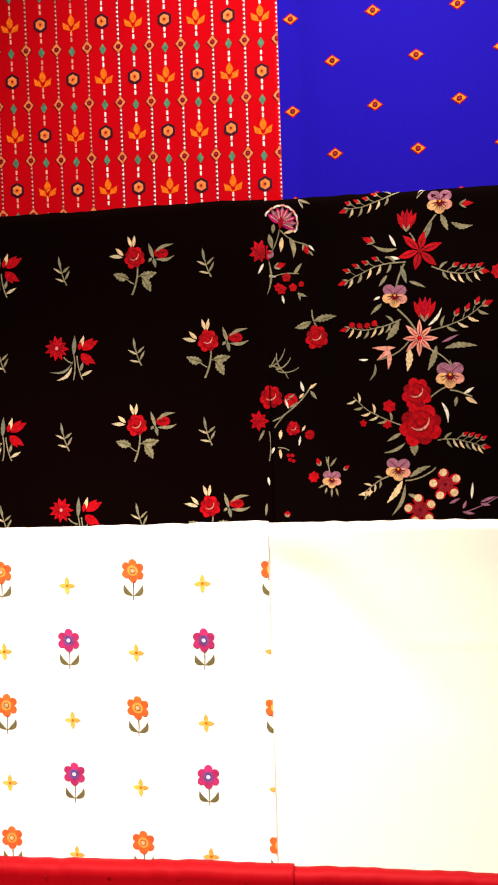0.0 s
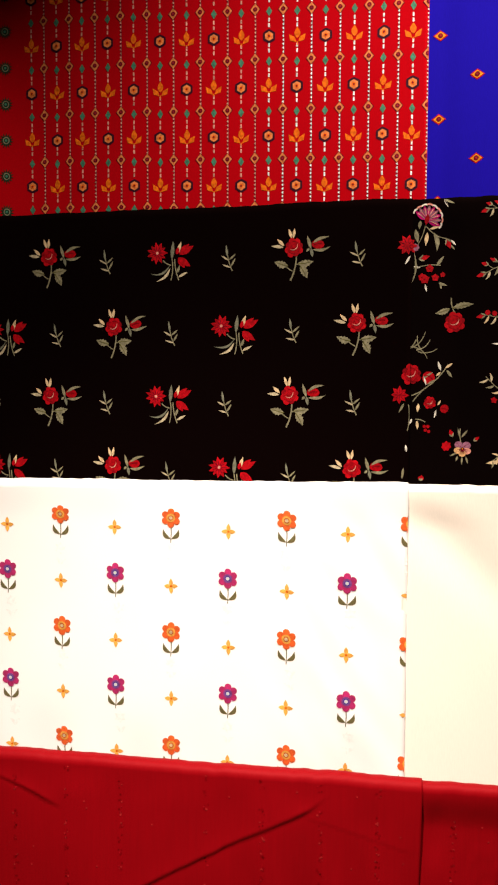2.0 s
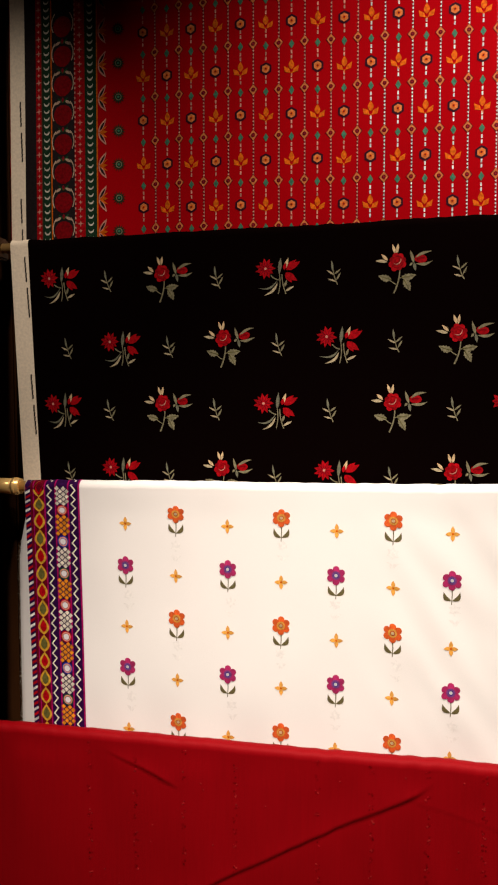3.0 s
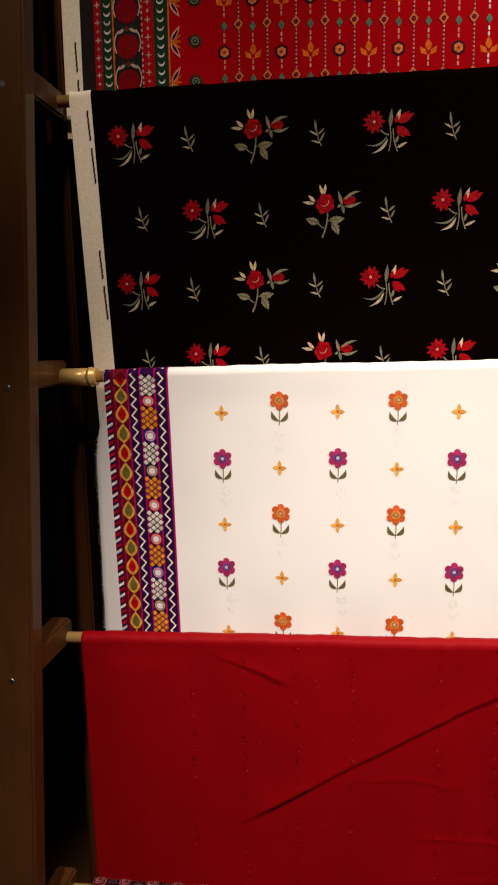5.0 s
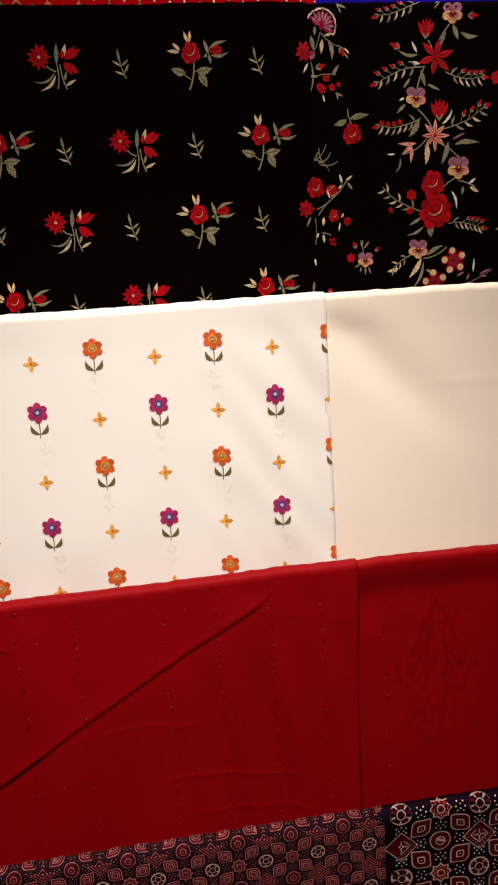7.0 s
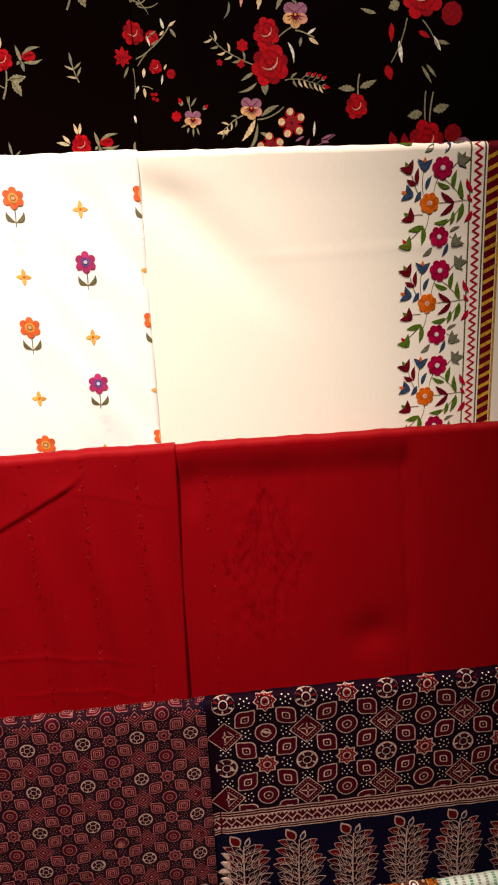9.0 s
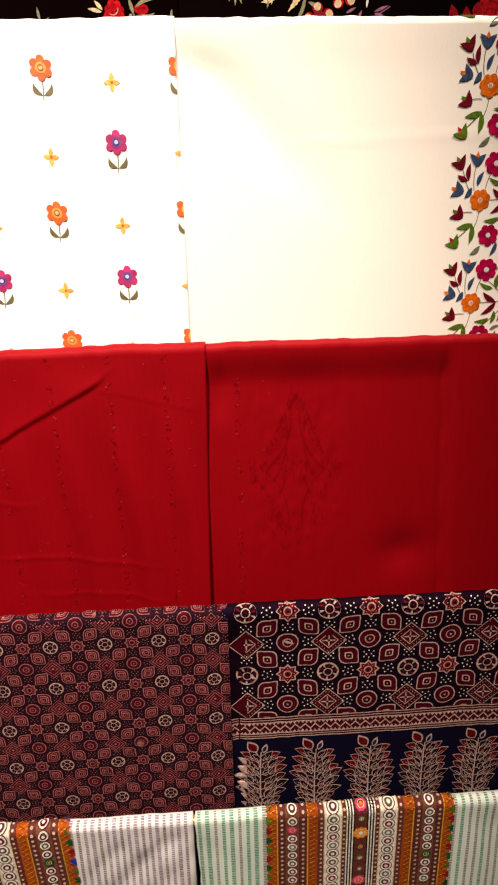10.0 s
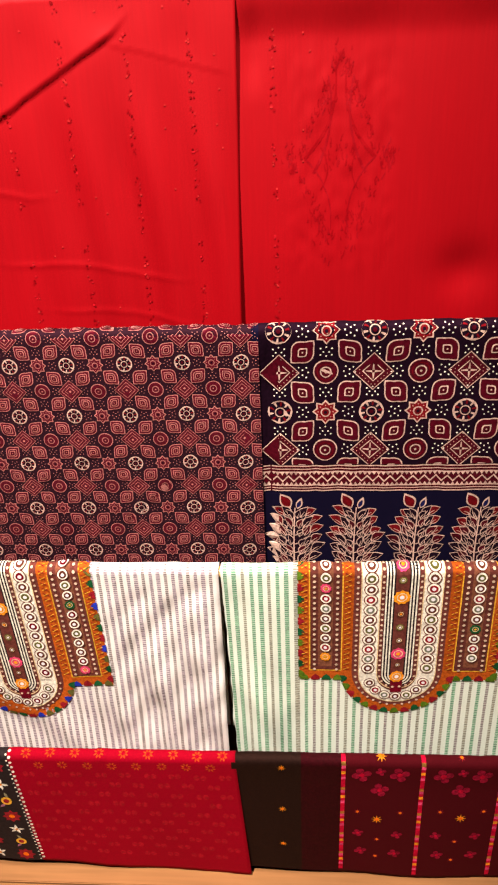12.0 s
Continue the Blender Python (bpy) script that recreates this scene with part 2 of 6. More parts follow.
class Cloth:
    """A length of fabric folded over a rod: front sheet, roll over the rod, back sheet.
    Height w runs up the front and on over the roll as arc length."""

    slim = 1.0

    def __init__(self, name, label, x0, x1, y, top, bottom, mat, wave=None, r=0.0105, back=0.30, lean=0.0, step=0.006, seed=0, edge=0.0012, recess=0.0, droop=0.0, group="fabrics on the rack", back_shift=0.0, splay=(0.0, 0.0), hem=None):
        self.x0, self.x1, self.y, self.top, self.r, self.lean, self.seed = x0, x1, y, top, r, lean, seed
        self.wave, self.zc, self.edge, self.back_shift, self.recess = wave, top - r, edge, back_shift, recess
        self.droop, self.splay, self.hem, self.bottom = droop, splay, hem, bottom
        self.thing = tagged(new(name), label, "fabric", group)
        self.thing.location = world(((x0 + x1) / 2, y + r, top - r))
        nx = max(2, int((x1 - x0) / step))
        xs = [x0 + (x1 - x0) * i / nx for i in range(nx + 1)]
        ws = list(np.arange(bottom, self.zc, step)) + [self.zc + r * math.pi * i / 8 for i in range(9)]
        ws += [self.zc + r * math.pi + back * i / 14 for i in range(1, 15)]
        verts = [self.place(x, w, 0.0) for w in ws for x in xs]
        n = nx + 1
        faces = [(j * n + i, j * n + i + 1, (j + 1) * n + i + 1, (j + 1) * n + i) for j in range(len(ws) - 1) for i in range(nx)]
        self.body = self.attach(mesh_object("cloth", verts, faces, [mat]))
        solid = self.body.modifiers.new("thickness", "SOLIDIFY")
        solid.thickness, solid.offset = 0.0011, -1.0

    def attach(self, ob):
        ob.parent = self.thing
        ob.matrix_parent_inverse = Matrix.Translation(-self.thing.location)
        return ob

    def place(self, x, w, off):
        z, r = w, self.r
        drop = max(0.0, self.top - w)
        xx = x + self.lean * drop * min(1.0, max(0.0, (-0.15 - x) / 0.6)) ** 3
        xx += self.edge * noise.noise(Vector((self.seed * 7.1, 0.0, w * 30))) * (1.0 if x in (self.x0, self.x1) else 0.0)
        xx += drop * (self.splay[0] * math.exp(-abs(x - self.x0) / 0.06) + self.splay[1] * math.exp(-abs(x - self.x1) / 0.06))
        sag = 0.0014 * noise.noise(Vector((x * 14, self.seed * 3.7, 0))) + 0.0013 * noise.noise(Vector((x * 62, self.seed * 1.9, 0)))
        sag += 0.010 * min(0.0, x + 0.1) * self.droop * ramp(w, self.top - 0.06, self.top - 0.012)
        if self.hem:
            sag += self.hem(x) * ramp(self.bottom + 0.16 - w, 0.0, 0.16)
        if w <= self.zc:
            d = off + ((self.wave(x, w) if self.wave else 0.0) - self.recess) * ramp(self.zc - w, 0.0, 0.05)
            return world((xx, self.y - d, z + sag))
        a = (w - self.zc) / r
        if a <= math.pi:
            return world((xx, self.y + r - (r + off) * math.cos(a), self.zc + (r + off) * math.sin(a) + sag))
        down = w - self.zc - math.pi * r
        return world((xx + self.back_shift * min(1.0, down / 0.1) * (1.0 if x < self.x0 + 0.1 else 0.0), self.y + 2 * r + off + 0.001 * noise.noise(Vector((x * 9, w * 5, self.seed))), self.zc - down + sag))


def clipped(pts, side, value):
    """The part of a polygon with x (axis 0) or height (axis 1) below (side -1) or above (+1) a value."""
    axis, sign = side
    out = []
    for i, p in enumerate(pts):
        q = pts[i - 1]
        pin, qin = sign * (p[axis] - value) >= 0, sign * (q[axis] - value) >= 0
        if pin != qin:
            t = (value - q[axis]) / (p[axis] - q[axis])
            out.append((q[0] + t * (p[0] - q[0]), q[1] + t * (p[1] - q[1])))
        if pin:
            out.append(p)
    return out


class Motif:
    """Flat shapes of dye or thread laid on a cloth, in units of s about (cx, cz)."""

    def __init__(self, cloth, name, cx=0.0, cz=0.0, s=0.001, rot=0.0, flip=1, lift=0.0005, layer=0.00022, x0=None, x1=None, z0=None, z1=None, jitter=0.0, split=False):
        self.cloth, self.name, self.s, self.flip, self.lift, self.layer = cloth, name, s, flip, lift, layer
        self.cx, self.cz = cx + random.uniform(-jitter, jitter), cz + random.uniform(-jitter, jitter)
        rot += random.uniform(-jitter, jitter) * 900
        self.c, self.sn = math.cos(radians(rot)), math.sin(radians(rot))
        edges = (((0, 1), cloth.x0 + 0.0004 if x0 is None else x0), ((0, -1), cloth.x1 - 0.0004 if x1 is None else x1), ((1, 1), z0), ((1, -1), z1))
        self.limits = [(k, v) for k, v in edges if v is not None]
        self.split, self.pieces, self.current = split, [], None
        self.run, self.runs, self.slim = 0, {}, cloth.slim
        self.verts, self.faces, self.slots, self.used = [], [], [], []

    def poly(self, pts, col, layer=0):
        out = []
        for x, y in pts:
            x *= self.flip
            out.append((self.cx + self.s * (x * self.c - y * self.sn), self.cz + self.s * (x * self.sn + y * self.c)))
        for side, v in self.limits:
            out = clipped(out, side, v)
            if len(out) < 3:
                return self
        area = sum(out[i - 1][0] * p[1] - p[0] * out[i - 1][1] for i, p in enumerate(out))
        if area < 0:
            out.reverse()
        if self.current is not None:
            self.current.append(len(self.faces))
        if self.run:
            self.runs[len(self.faces)] = self.run
        if col not in self.used:
            self.used.append(col)
        n = len(self.verts)
        self.verts += [self.cloth.place(x, z, self.lift + layer * self.layer) for x, z in out]
        self.faces.append(tuple(range(n, n + len(out))))
        self.slots.append(self.used.index(col))
        return self

    def piece(self, name):
        """Starts a bloom, bud or leaf that is a sub-part of its own."""
        if self.split and self.current is None:
            self.current = []
            self.pieces.append((name, self.current))
            return True
        return False

    def disc(self, x, y, r, col, layer=0, n=14, ry=None):
        ry = r if ry is None else ry
        return self.poly([(x + r * math.cos(2 * math.pi * i / n), y + ry * math.sin(2 * math.pi * i / n)) for i in range(n)], col, layer)

    def ring(self, x, y, r, w, col, layer=0, n=18):
        return self.line([(x + r * math.cos(2 * math.pi * i / n), y + r * math.sin(2 * math.pi * i / n)) for i in range(n + 1)], w, col, layer)

    def star(self, x, y, r0, r1, n, col, layer=0, turn=0.0):
        pts = []
        for i in range(2 * n):
            a, r = math.pi * i / n + turn, (r1 if i % 2 == 0 else r0)
            pts.append((x + r * math.sin(a), y + r * math.cos(a)))
        return self.poly(pts, col, layer)

    def line(self, pts, w, col, layer=0):
        """A stitched line along pts; w: its width, or (start, end)."""
        w0, w1 = w if isinstance(w, tuple) else (w, w)
        left, right = [], []
        for i, (x, y) in enumerate(pts):
            (ax, ay), (bx, by) = pts[max(0, i - 1)], pts[min(len(pts) - 1, i + 1)]
            if i == 0 and pts[0] == pts[-1]:
                ax, ay = pts[-2]
            if i == len(pts) - 1 and pts[0] == pts[-1]:
                bx, by = pts[1]
            dx, dy = bx - ax, by - ay
            l = math.hypot(dx, dy) or 1.0
            h = 0.5 * (w0 + (w1 - w0) * i / max(1, len(pts) - 1))
            left.append((x - dy / l * h, y + dx / l * h))
            right.append((x + dy / l * h, y - dx / l * h))
        self.run = len(self.faces) + 1
        for i in range(len(pts) - 1):
            self.poly([left[i], left[i + 1], right[i + 1], right[i]], col, layer)
        self.run = 0
        return self

    def curve(self, x0, y0, x1, y1, bend, w, col, layer=0, n=6):
        """A bowed line from one place to another."""
        mx, my = (x0 + x1) / 2 - (y1 - y0) * bend, (y0 + y1) / 2 + (x1 - x0) * bend
        pts = []
        for i in range(n + 1):
            t = i / n
            pts.append(((1 - t) ** 2 * x0 + 2 * t * (1 - t) * mx + t * t * x1, (1 - t) ** 2 * y0 + 2 * t * (1 - t) * my + t * t * y1))
        return self.line(pts, w, col, layer)

    def leaf(self, x0, y0, x1, y1, w, col, layer=0, bend=0.0, teeth=0, vein=""):
        """A pointed leaf from its stalk to its tip."""
        own = math.hypot(x1 - x0, y1 - y0) * self.s > 0.006 and self.piece("leaf")
        w *= self.slim
        dx, dy = x1 - x0, y1 - y0
        n = 8 if not teeth else 2 * teeth
        up, down = [], []
        for i in range(1, n):
            t = i / n
            h = w / 2 * math.sin(math.pi * t ** 0.85) * (1.0 if not teeth else (1.12 if i % 2 else 0.82))
            l = math.hypot(dx, dy)
            c = bend * math.sin(math.pi * t)
            bx, by = x0 + dx * t - dy * c, y0 + dy * t + dx * c
            up.append((bx - dy / l * h, by + dx / l * h))
            down.append((bx + dy / l * h, by - dx / l * h))
        self.poly([(x0, y0)] + up + [(x1, y1)] + down[::-1], col, layer)
        if vein:
            self.curve(x0, y0, x0 + 0.85 * dx, y0 + 0.85 * dy, bend, (w * 0.12, w * 0.04), vein, layer + 1, 4)
        if own:
            self.current = None
        return self

    def band(self, x0, x1, y0, y1, col, layer=0, cell=6.0):
        """A rectangle cut into cells, so that it follows the cloth."""
        nx = max(1, round((x1 - x0) / cell))
        ys, roll = [y0], (self.cloth.zc - self.cz) / self.s
        while ys[-1] < y1 - 0.01:
            ys.append(min(y1, ys[-1] + (cell if ys[-1] + cell < roll else 2.0)))
        self.run = len(self.faces) + 1
        for i in range(nx):
            for c, d in zip(ys, ys[1:]):
                a, b = x0 + (x1 - x0) * i / nx, x0 + (x1 - x0) * (i + 1) / nx
                self.poly([(a, c), (b, c), (b, d), (a, d)], col, layer)
        self.run = 0
        return self

    def built(self, name, which):
        """The mesh of some of the faces."""
        verts, faces, shared = [], [], {}
        for k in which:
            face = []
            for v in self.faces[k]:
                p = self.verts[v]
                key = (self.runs.get(k, -1 - k), round(p.x, 5), round(p.y, 5), round(p.z, 5))
                if key not in shared:
                    shared[key] = len(verts)
                    verts.append(p)
                if shared[key] not in face:
                    face.append(shared[key])
            faces.append(tuple(face))
        which = [k for k, f in zip(which, faces) if len(f) > 2]
        faces = [f for f in faces if len(f) > 2]
        used = sorted({self.slots[k] for k in which})
        return mesh_object(name, verts, faces, [INK[self.used[u]] for u in used], [used.index(self.slots[k]) for k in which], smooth=False)

    def end(self, label="", kind=""):
        if not self.faces:
            return None
        taken = {k for _, ks in self.pieces for k in ks}
        rest = [k for k in range(len(self.faces)) if k not in taken]
        pieces = [(name, ks) for name, ks in self.pieces if ks]
        if not rest:
            rest = pieces.pop(0)[1]
        ob = self.cloth.attach(self.built(self.name, rest))
        for name, ks in pieces:
            child = self.built(name, ks)
            child.parent = ob
            child.matrix_parent_inverse = ob.matrix_parent_inverse.inverted() @ Matrix.Translation(-self.cloth.thing.location)
        return tagged(ob, label, kind=kind)


def bloom(draw):
    """Makes a drawn flower a sub-part of its own where its motif is split."""

    def drawn(m, *args, **kw):
        own = m.piece("bloom")
        draw(m, *args, **kw)
        if own:
            m.current = None

    return drawn


ink("teal", (0.08, 0.20, 0.13))
ink("lavender_grey", (0.40, 0.33, 0.36))
ink("mint", (0.23, 0.41, 0.27))
ink("dark_stripe", (0.33, 0.28, 0.27))
ink("grey_stripe", (0.36, 0.34, 0.27))
# darker silk reds: shade of puckers and beading put into thread colour
INK["silk_shadow"] = material("thread_silk_shadow", (0.168, 0.0005, 0.0023), 0.6, weave=0.3, spec=0.2)
INK["silk_soft"] = material("thread_silk_soft", (0.165, 0.0006, 0.003), 0.5, weave=0.3, spec=0.3, tinted=0.8)


def nz(x, z, fx, fz, seed):
    return noise.noise(Vector((x * fx + seed * 13.7, seed * 5.3, z * fz)))


# ---- the room: boarded floor, dark walls, plaster ceiling ----


def slab(name, p0, p1, mat, label, category):
    a, b = world(p0), world(p1)
    bm = bmesh.new()
    bmesh.ops.create_cube(bm, size=1.0)
    bmesh.ops.scale(bm, vec=b - a, verts=bm.verts)
    bmesh.ops.translate(bm, vec=(a + b) / 2, verts=bm.verts)
    me = bpy.data.meshes.new(name)
    bm.to_mesh(me)
    bm.free()
    me.materials.append(mat)
    return tagged(new(name, me), label, category, kind="structure")


FL = -Z0 + 0.020
floor = slab("floor", (-2.6, -2.6, FL - 0.12), (2.6, 2.0, FL - 0.012), PLANK, "warm orange-brown wooden floor of long boards", "floor")
slab("wall_north", (-2.6, 2.0, FL - 0.12), (2.6, 2.12, 2.9), WALL, "dark plain wall behind the rack", "wall")
slab("wall_south", (-2.6, -2.72, FL - 0.12), (2.6, -2.6, 2.9), WALL, "dark plain wall of the shop", "wall")
slab("wall_west", (-2.72, -2.72, FL - 0.12), (-2.6, 2.12, 2.9), WALL, "dark plain side wall of the shop", "wall")
slab("wall_east", (2.6, -2.72, FL - 0.12), (2.72, 2.12, 2.9), WALL, "dark plain side wall of the shop", "wall")
slab("ceiling", (-2.72, -2.72, 2.9), (2.72, 2.12, 3.0), CEILING, "plain plaster ceiling", "ceiling")

# ---- the rack: two leaning side frames and seven tubes ----


def lean_y(z):
    """Where the front posts' line stands at a height."""
    return 0.612 + (z - 0.12) * 0.124


rack = tagged(new("display_rack"), "dark wooden ladder rack with brass tubes, hung with fabrics", "display rack")
rack.location = world((0, 0.75, FL))


def rack_part(ob):
    ob.parent = rack
    ob.matrix_parent_inverse = Matrix.Translation(-rack.location)
    return ob


ROWS_AT = {"A": (0.845, 2.235), "B": (0.812, 1.828), "C": (0.767, 1.467), "D": (0.730, 1.110), "E": (0.694, 0.750), "F": (0.640, 0.435), "G": (0.600, 0.120)}
R = 0.0105
for side in (-0.828, 0.828):
    s = 1 if side < 0 else -1
    rack_part(box_part("front_post", (side, lean_y(FL) - 0.085, FL), (side, lean_y(2.36) - 0.085, 2.36), 0.062, 0.032, DARK_WOOD, None, "dark varnished wooden post"))
    rack_part(box_part("rear_post", (side + 0.011 * s, 0.876, FL), (side + 0.011 * s, 0.876, 2.36), 0.032, 0.032, DARK_WOOD, None))
    for z in (0.02, 2.30):
        rack_part(box_part("crossbar", (side + 0.01 * s, lean_y(z) - 0.07, z), (side + 0.01 * s, 0.862, z), 0.028, 0.028, DARK_WOOD, None))
    for y, top in ROWS_AT.values():
        z = top - R
        rack_part(box_part("bracket", (side + 0.014 * s, lean_y(z) - 0.071, z), (side + 0.020 * s, y + R + 0.016, z), 0.030, 0.034, DARK_WOOD, None, "dark wooden bracket holding a tube"))
        rack_part(tube_part("screw", (side + 0.004 * s, lean_y(z) - 0.1035, z - 0.013), (side + 0.004 * s, lean_y(z) - 0.099, z - 0.013), 0.0035, STEEL, None, sides=10))
for y, top in ROWS_AT.values():
    rack_part(tube_part("rod", (-0.80, y + R, top - R - 0.006 * (top < 1.6)), (0.80, y + R, top - R), R - 0.0028, ROD_METAL, None, "brass-coloured metal tube", 24))
y, top = ROWS_AT["C"]
rack_part(tube_part("collar", (-0.802, y + R, top - R - 0.006), (-0.746, y + R, top - R - 0.006), 0.0118, ROD_METAL, None, "polished brass collar", 24))
rack_part(tube_part("collar_ring", (-0.757, y + R, top - R - 0.006), (-0.752, y + R, top - R - 0.006), 0.0132, ROD_METAL, None, "", 24))

# ---- flowers and leaves of the prints and embroideries ----


@bloom
def rose(m, x, y, r, layer=1):
    """A full red rose: ruffled rim, darker folds, pale satin-stitch crescents."""
    for i in range(8):
        a = i * 2 * math.pi / 8 + 0.3
        k = 0.60 + 0.06 * (i % 3)
        m.disc(x + k * r * math.cos(a), y + k * r * math.sin(a), 0.34 * r, "red" if i % 3 else "dark_red", layer + 0.06 * i, 10)
    m.disc(x, y, 0.66 * r, "red", layer + 0.8, 14)
    for a, q, span in ((0.6, 0.66, 1.2), (2.2, 0.62, 1.1), (3.7, 0.66, 1.3), (5.2, 0.60, 1.0), (1.5, 0.36, 1.5), (4.4, 0.34, 1.4)):
        m.curve(x + q * r * math.cos(a), y + q * r * math.sin(a), x + q * r * math.cos(a + span), y + q * r * math.sin(a + span), -0.2, (0.03 * r, 0.09 * r), "dark_red", layer + 1.2, 5)
    m.disc(x + 0.02 * r, y + 0.10 * r, 0.26 * r, "dark_red", layer + 1.3, 10)
    m.disc(x - 0.01 * r, y + 0.13 * r, 0.19 * r, "red", layer + 1.6, 9)
    m.curve(x - 0.42 * r, y - 0.10 * r, x + 0.08 * r, y - 0.20 * r, -0.3, (0.03 * r, 0.11 * r), "blush", layer + 1.9)
    m.curve(x + 0.12 * r, y - 0.18 * r, x + 0.36 * r, y + 0.34 * r, -0.3, (0.12 * r, 0.03 * r), "blush", layer + 1.9)


@bloom
def star_flower(m, x, y, r, n, col, heart="blush", layer=1, w=0.36, turn=0.0):
    for i in range(n):
        a = 2 * math.pi * i / n + turn
        k = 1.0 - 0.12 * (i % 3 == 1)
        m.leaf(x + 0.08 * r * math.cos(a), y + 0.08 * r * math.sin(a), x + k * r * math.cos(a), y + k * r * math.sin(a), w * r, col, layer + 0.3 * (i % 2))
        m.line([(x + 0.2 * r * math.cos(a), y + 0.2 * r * math.sin(a)), (x + 0.7 * r * math.cos(a), y + 0.7 * r * math.sin(a))], (0.07 * r, 0.02 * r), "maroon" if col == "red" else "red", layer + 0.8)
    m.disc(x, y, 0.13 * r, heart, layer + 1, 8)


@bloom
def pansy(m, x, y, r, layer=1):
    for s in (-1, 1):
        m.disc(x + s * 0.38 * r, y + 0.40 * r, 0.42 * r, "mauve", layer, 10, 0.38 * r)
        m.curve(x + s * 0.1 * r, y + 0.2 * r, x + s * 0.6 * r, y + 0.6 * r, 0.1, (0.06 * r, 0.02 * r), "maroon", layer + 0.3)
        m.disc(x + s * 0.44 * r, y - 0.18 * r, 0.40 * r, "blush" if s > 0 else "petal_tan", layer + 0.5, 10, 0.34 * r)
    m.disc(x, y - 0.46 * r, 0.36 * r, "petal_tan", layer + 1, 10, 0.33 * r)
    for a in (-170, -145, -120, -105, -90, -75, -60, -35, -10):
        c, s = math.cos(radians(a)), math.sin(radians(a))
        m.line([(x + 0.06 * r * c, y + 0.03 * r + 0.06 * r * s), (x + 0.55 * r * c, y + 0.03 * r + 0.55 * r * s)], (0.09 * r, 0.02 * r), "maroon", layer + 2)
    m.disc(x, y + 0.05 * r, 0.09 * r, "amber", layer + 2.5, 6)


@bloom
def carnation(m, x, y, r, layer=1, turn=20.0):
    """A ruffled fan, mauve with pale scalloped edges."""
    x, y = x - 0.15 * r, y - 0.1 * r
    for i in range(9):
        a = radians(turn - 5 + i * 21)
        c, s = math.cos(a), math.sin(a)
        m.leaf(x, y, x + 0.95 * r * c, y + 0.95 * r * s, 0.46 * r, "mauve" if i % 2 else "magenta", layer + 0.1 * i)
        m.curve(x + 0.95 * r * math.cos(a - 0.2), y + 0.95 * r * math.sin(a - 0.2), x + 0.95 * r * math.cos(a + 0.2), y + 0.95 * r * math.sin(a + 0.2), -0.35, 0.10 * r, "blush" if i % 2 else "ivory", layer + 1.2, 4)
        m.line([(x + 0.25 * r * c, y + 0.25 * r * s), (x + 0.75 * r * c, y + 0.75 * r * s)], (0.02 * r, 0.07 * r), "blush", layer + 1.1)
    m.leaf(x + 0.05 * r, y + 0.35 * r, x - 0.05 * r, y - 0.35 * r, 0.4 * r, "dark_red", layer + 1.5)


@bloom
def bud(m, x0, y0, x1, y1, w, col="red", layer=1):
    m.leaf(x0, y0, x1, y1, w, col, layer)
    m.leaf(x0, y0, x0 + 0.5 * (x1 - x0) + 0.3 * (y1 - y0), y0 + 0.5 * (y1 - y0) - 0.3 * (x1 - x0), w * 0.35, "sage", layer + 1)
    m.leaf(x0, y0, x0 + 0.5 * (x1 - x0) - 0.3 * (y1 - y0), y0 + 0.5 * (y1 - y0) + 0.3 * (x1 - x0), w * 0.35, "sage", layer + 1)


@bloom
def tulip(m, x, y, r, col="red", layer=1, up=1):
    """A full cup with a ragged rim."""
    m.disc(x, y - 0.30 * r * up, 0.60 * r, col, layer, 12, 0.62 * r)
    for k, (dx, h, lean) in enumerate(((-0.5, 0.62, -0.35), (-0.26, 0.92, -0.12), (0.02, 1.0, 0.05), (0.28, 0.9, 0.2), (0.52, 0.6, 0.4))):
        m.leaf(x + 0.5 * dx * r, y - 0.7 * r * up, x + (dx + lean) * r, y + h * r * up, 0.62 * r, col if k % 2 else "crimson" if k == 2 else col, layer + 0.2 + 0.2 * k)
    for dx in (-0.25, 0.05, 0.3):
        m.line([(x + 0.6 * dx * r, y - 0.5 * r * up), (x + 1.2 * dx * r, y + 0.45 * r * up)], (0.02 * r, 0.07 * r), "dark_red", layer + 1.6)
    m.leaf(x, y - 1.1 * r * up, x - 0.35 * r, y - 0.4 * r * up, 0.25 * r, "sage", layer + 1.8).leaf(x, y - 1.1 * r * up, x + 0.35 * r, y - 0.4 * r * up, 0.25 * r, "sage", layer + 1.8)


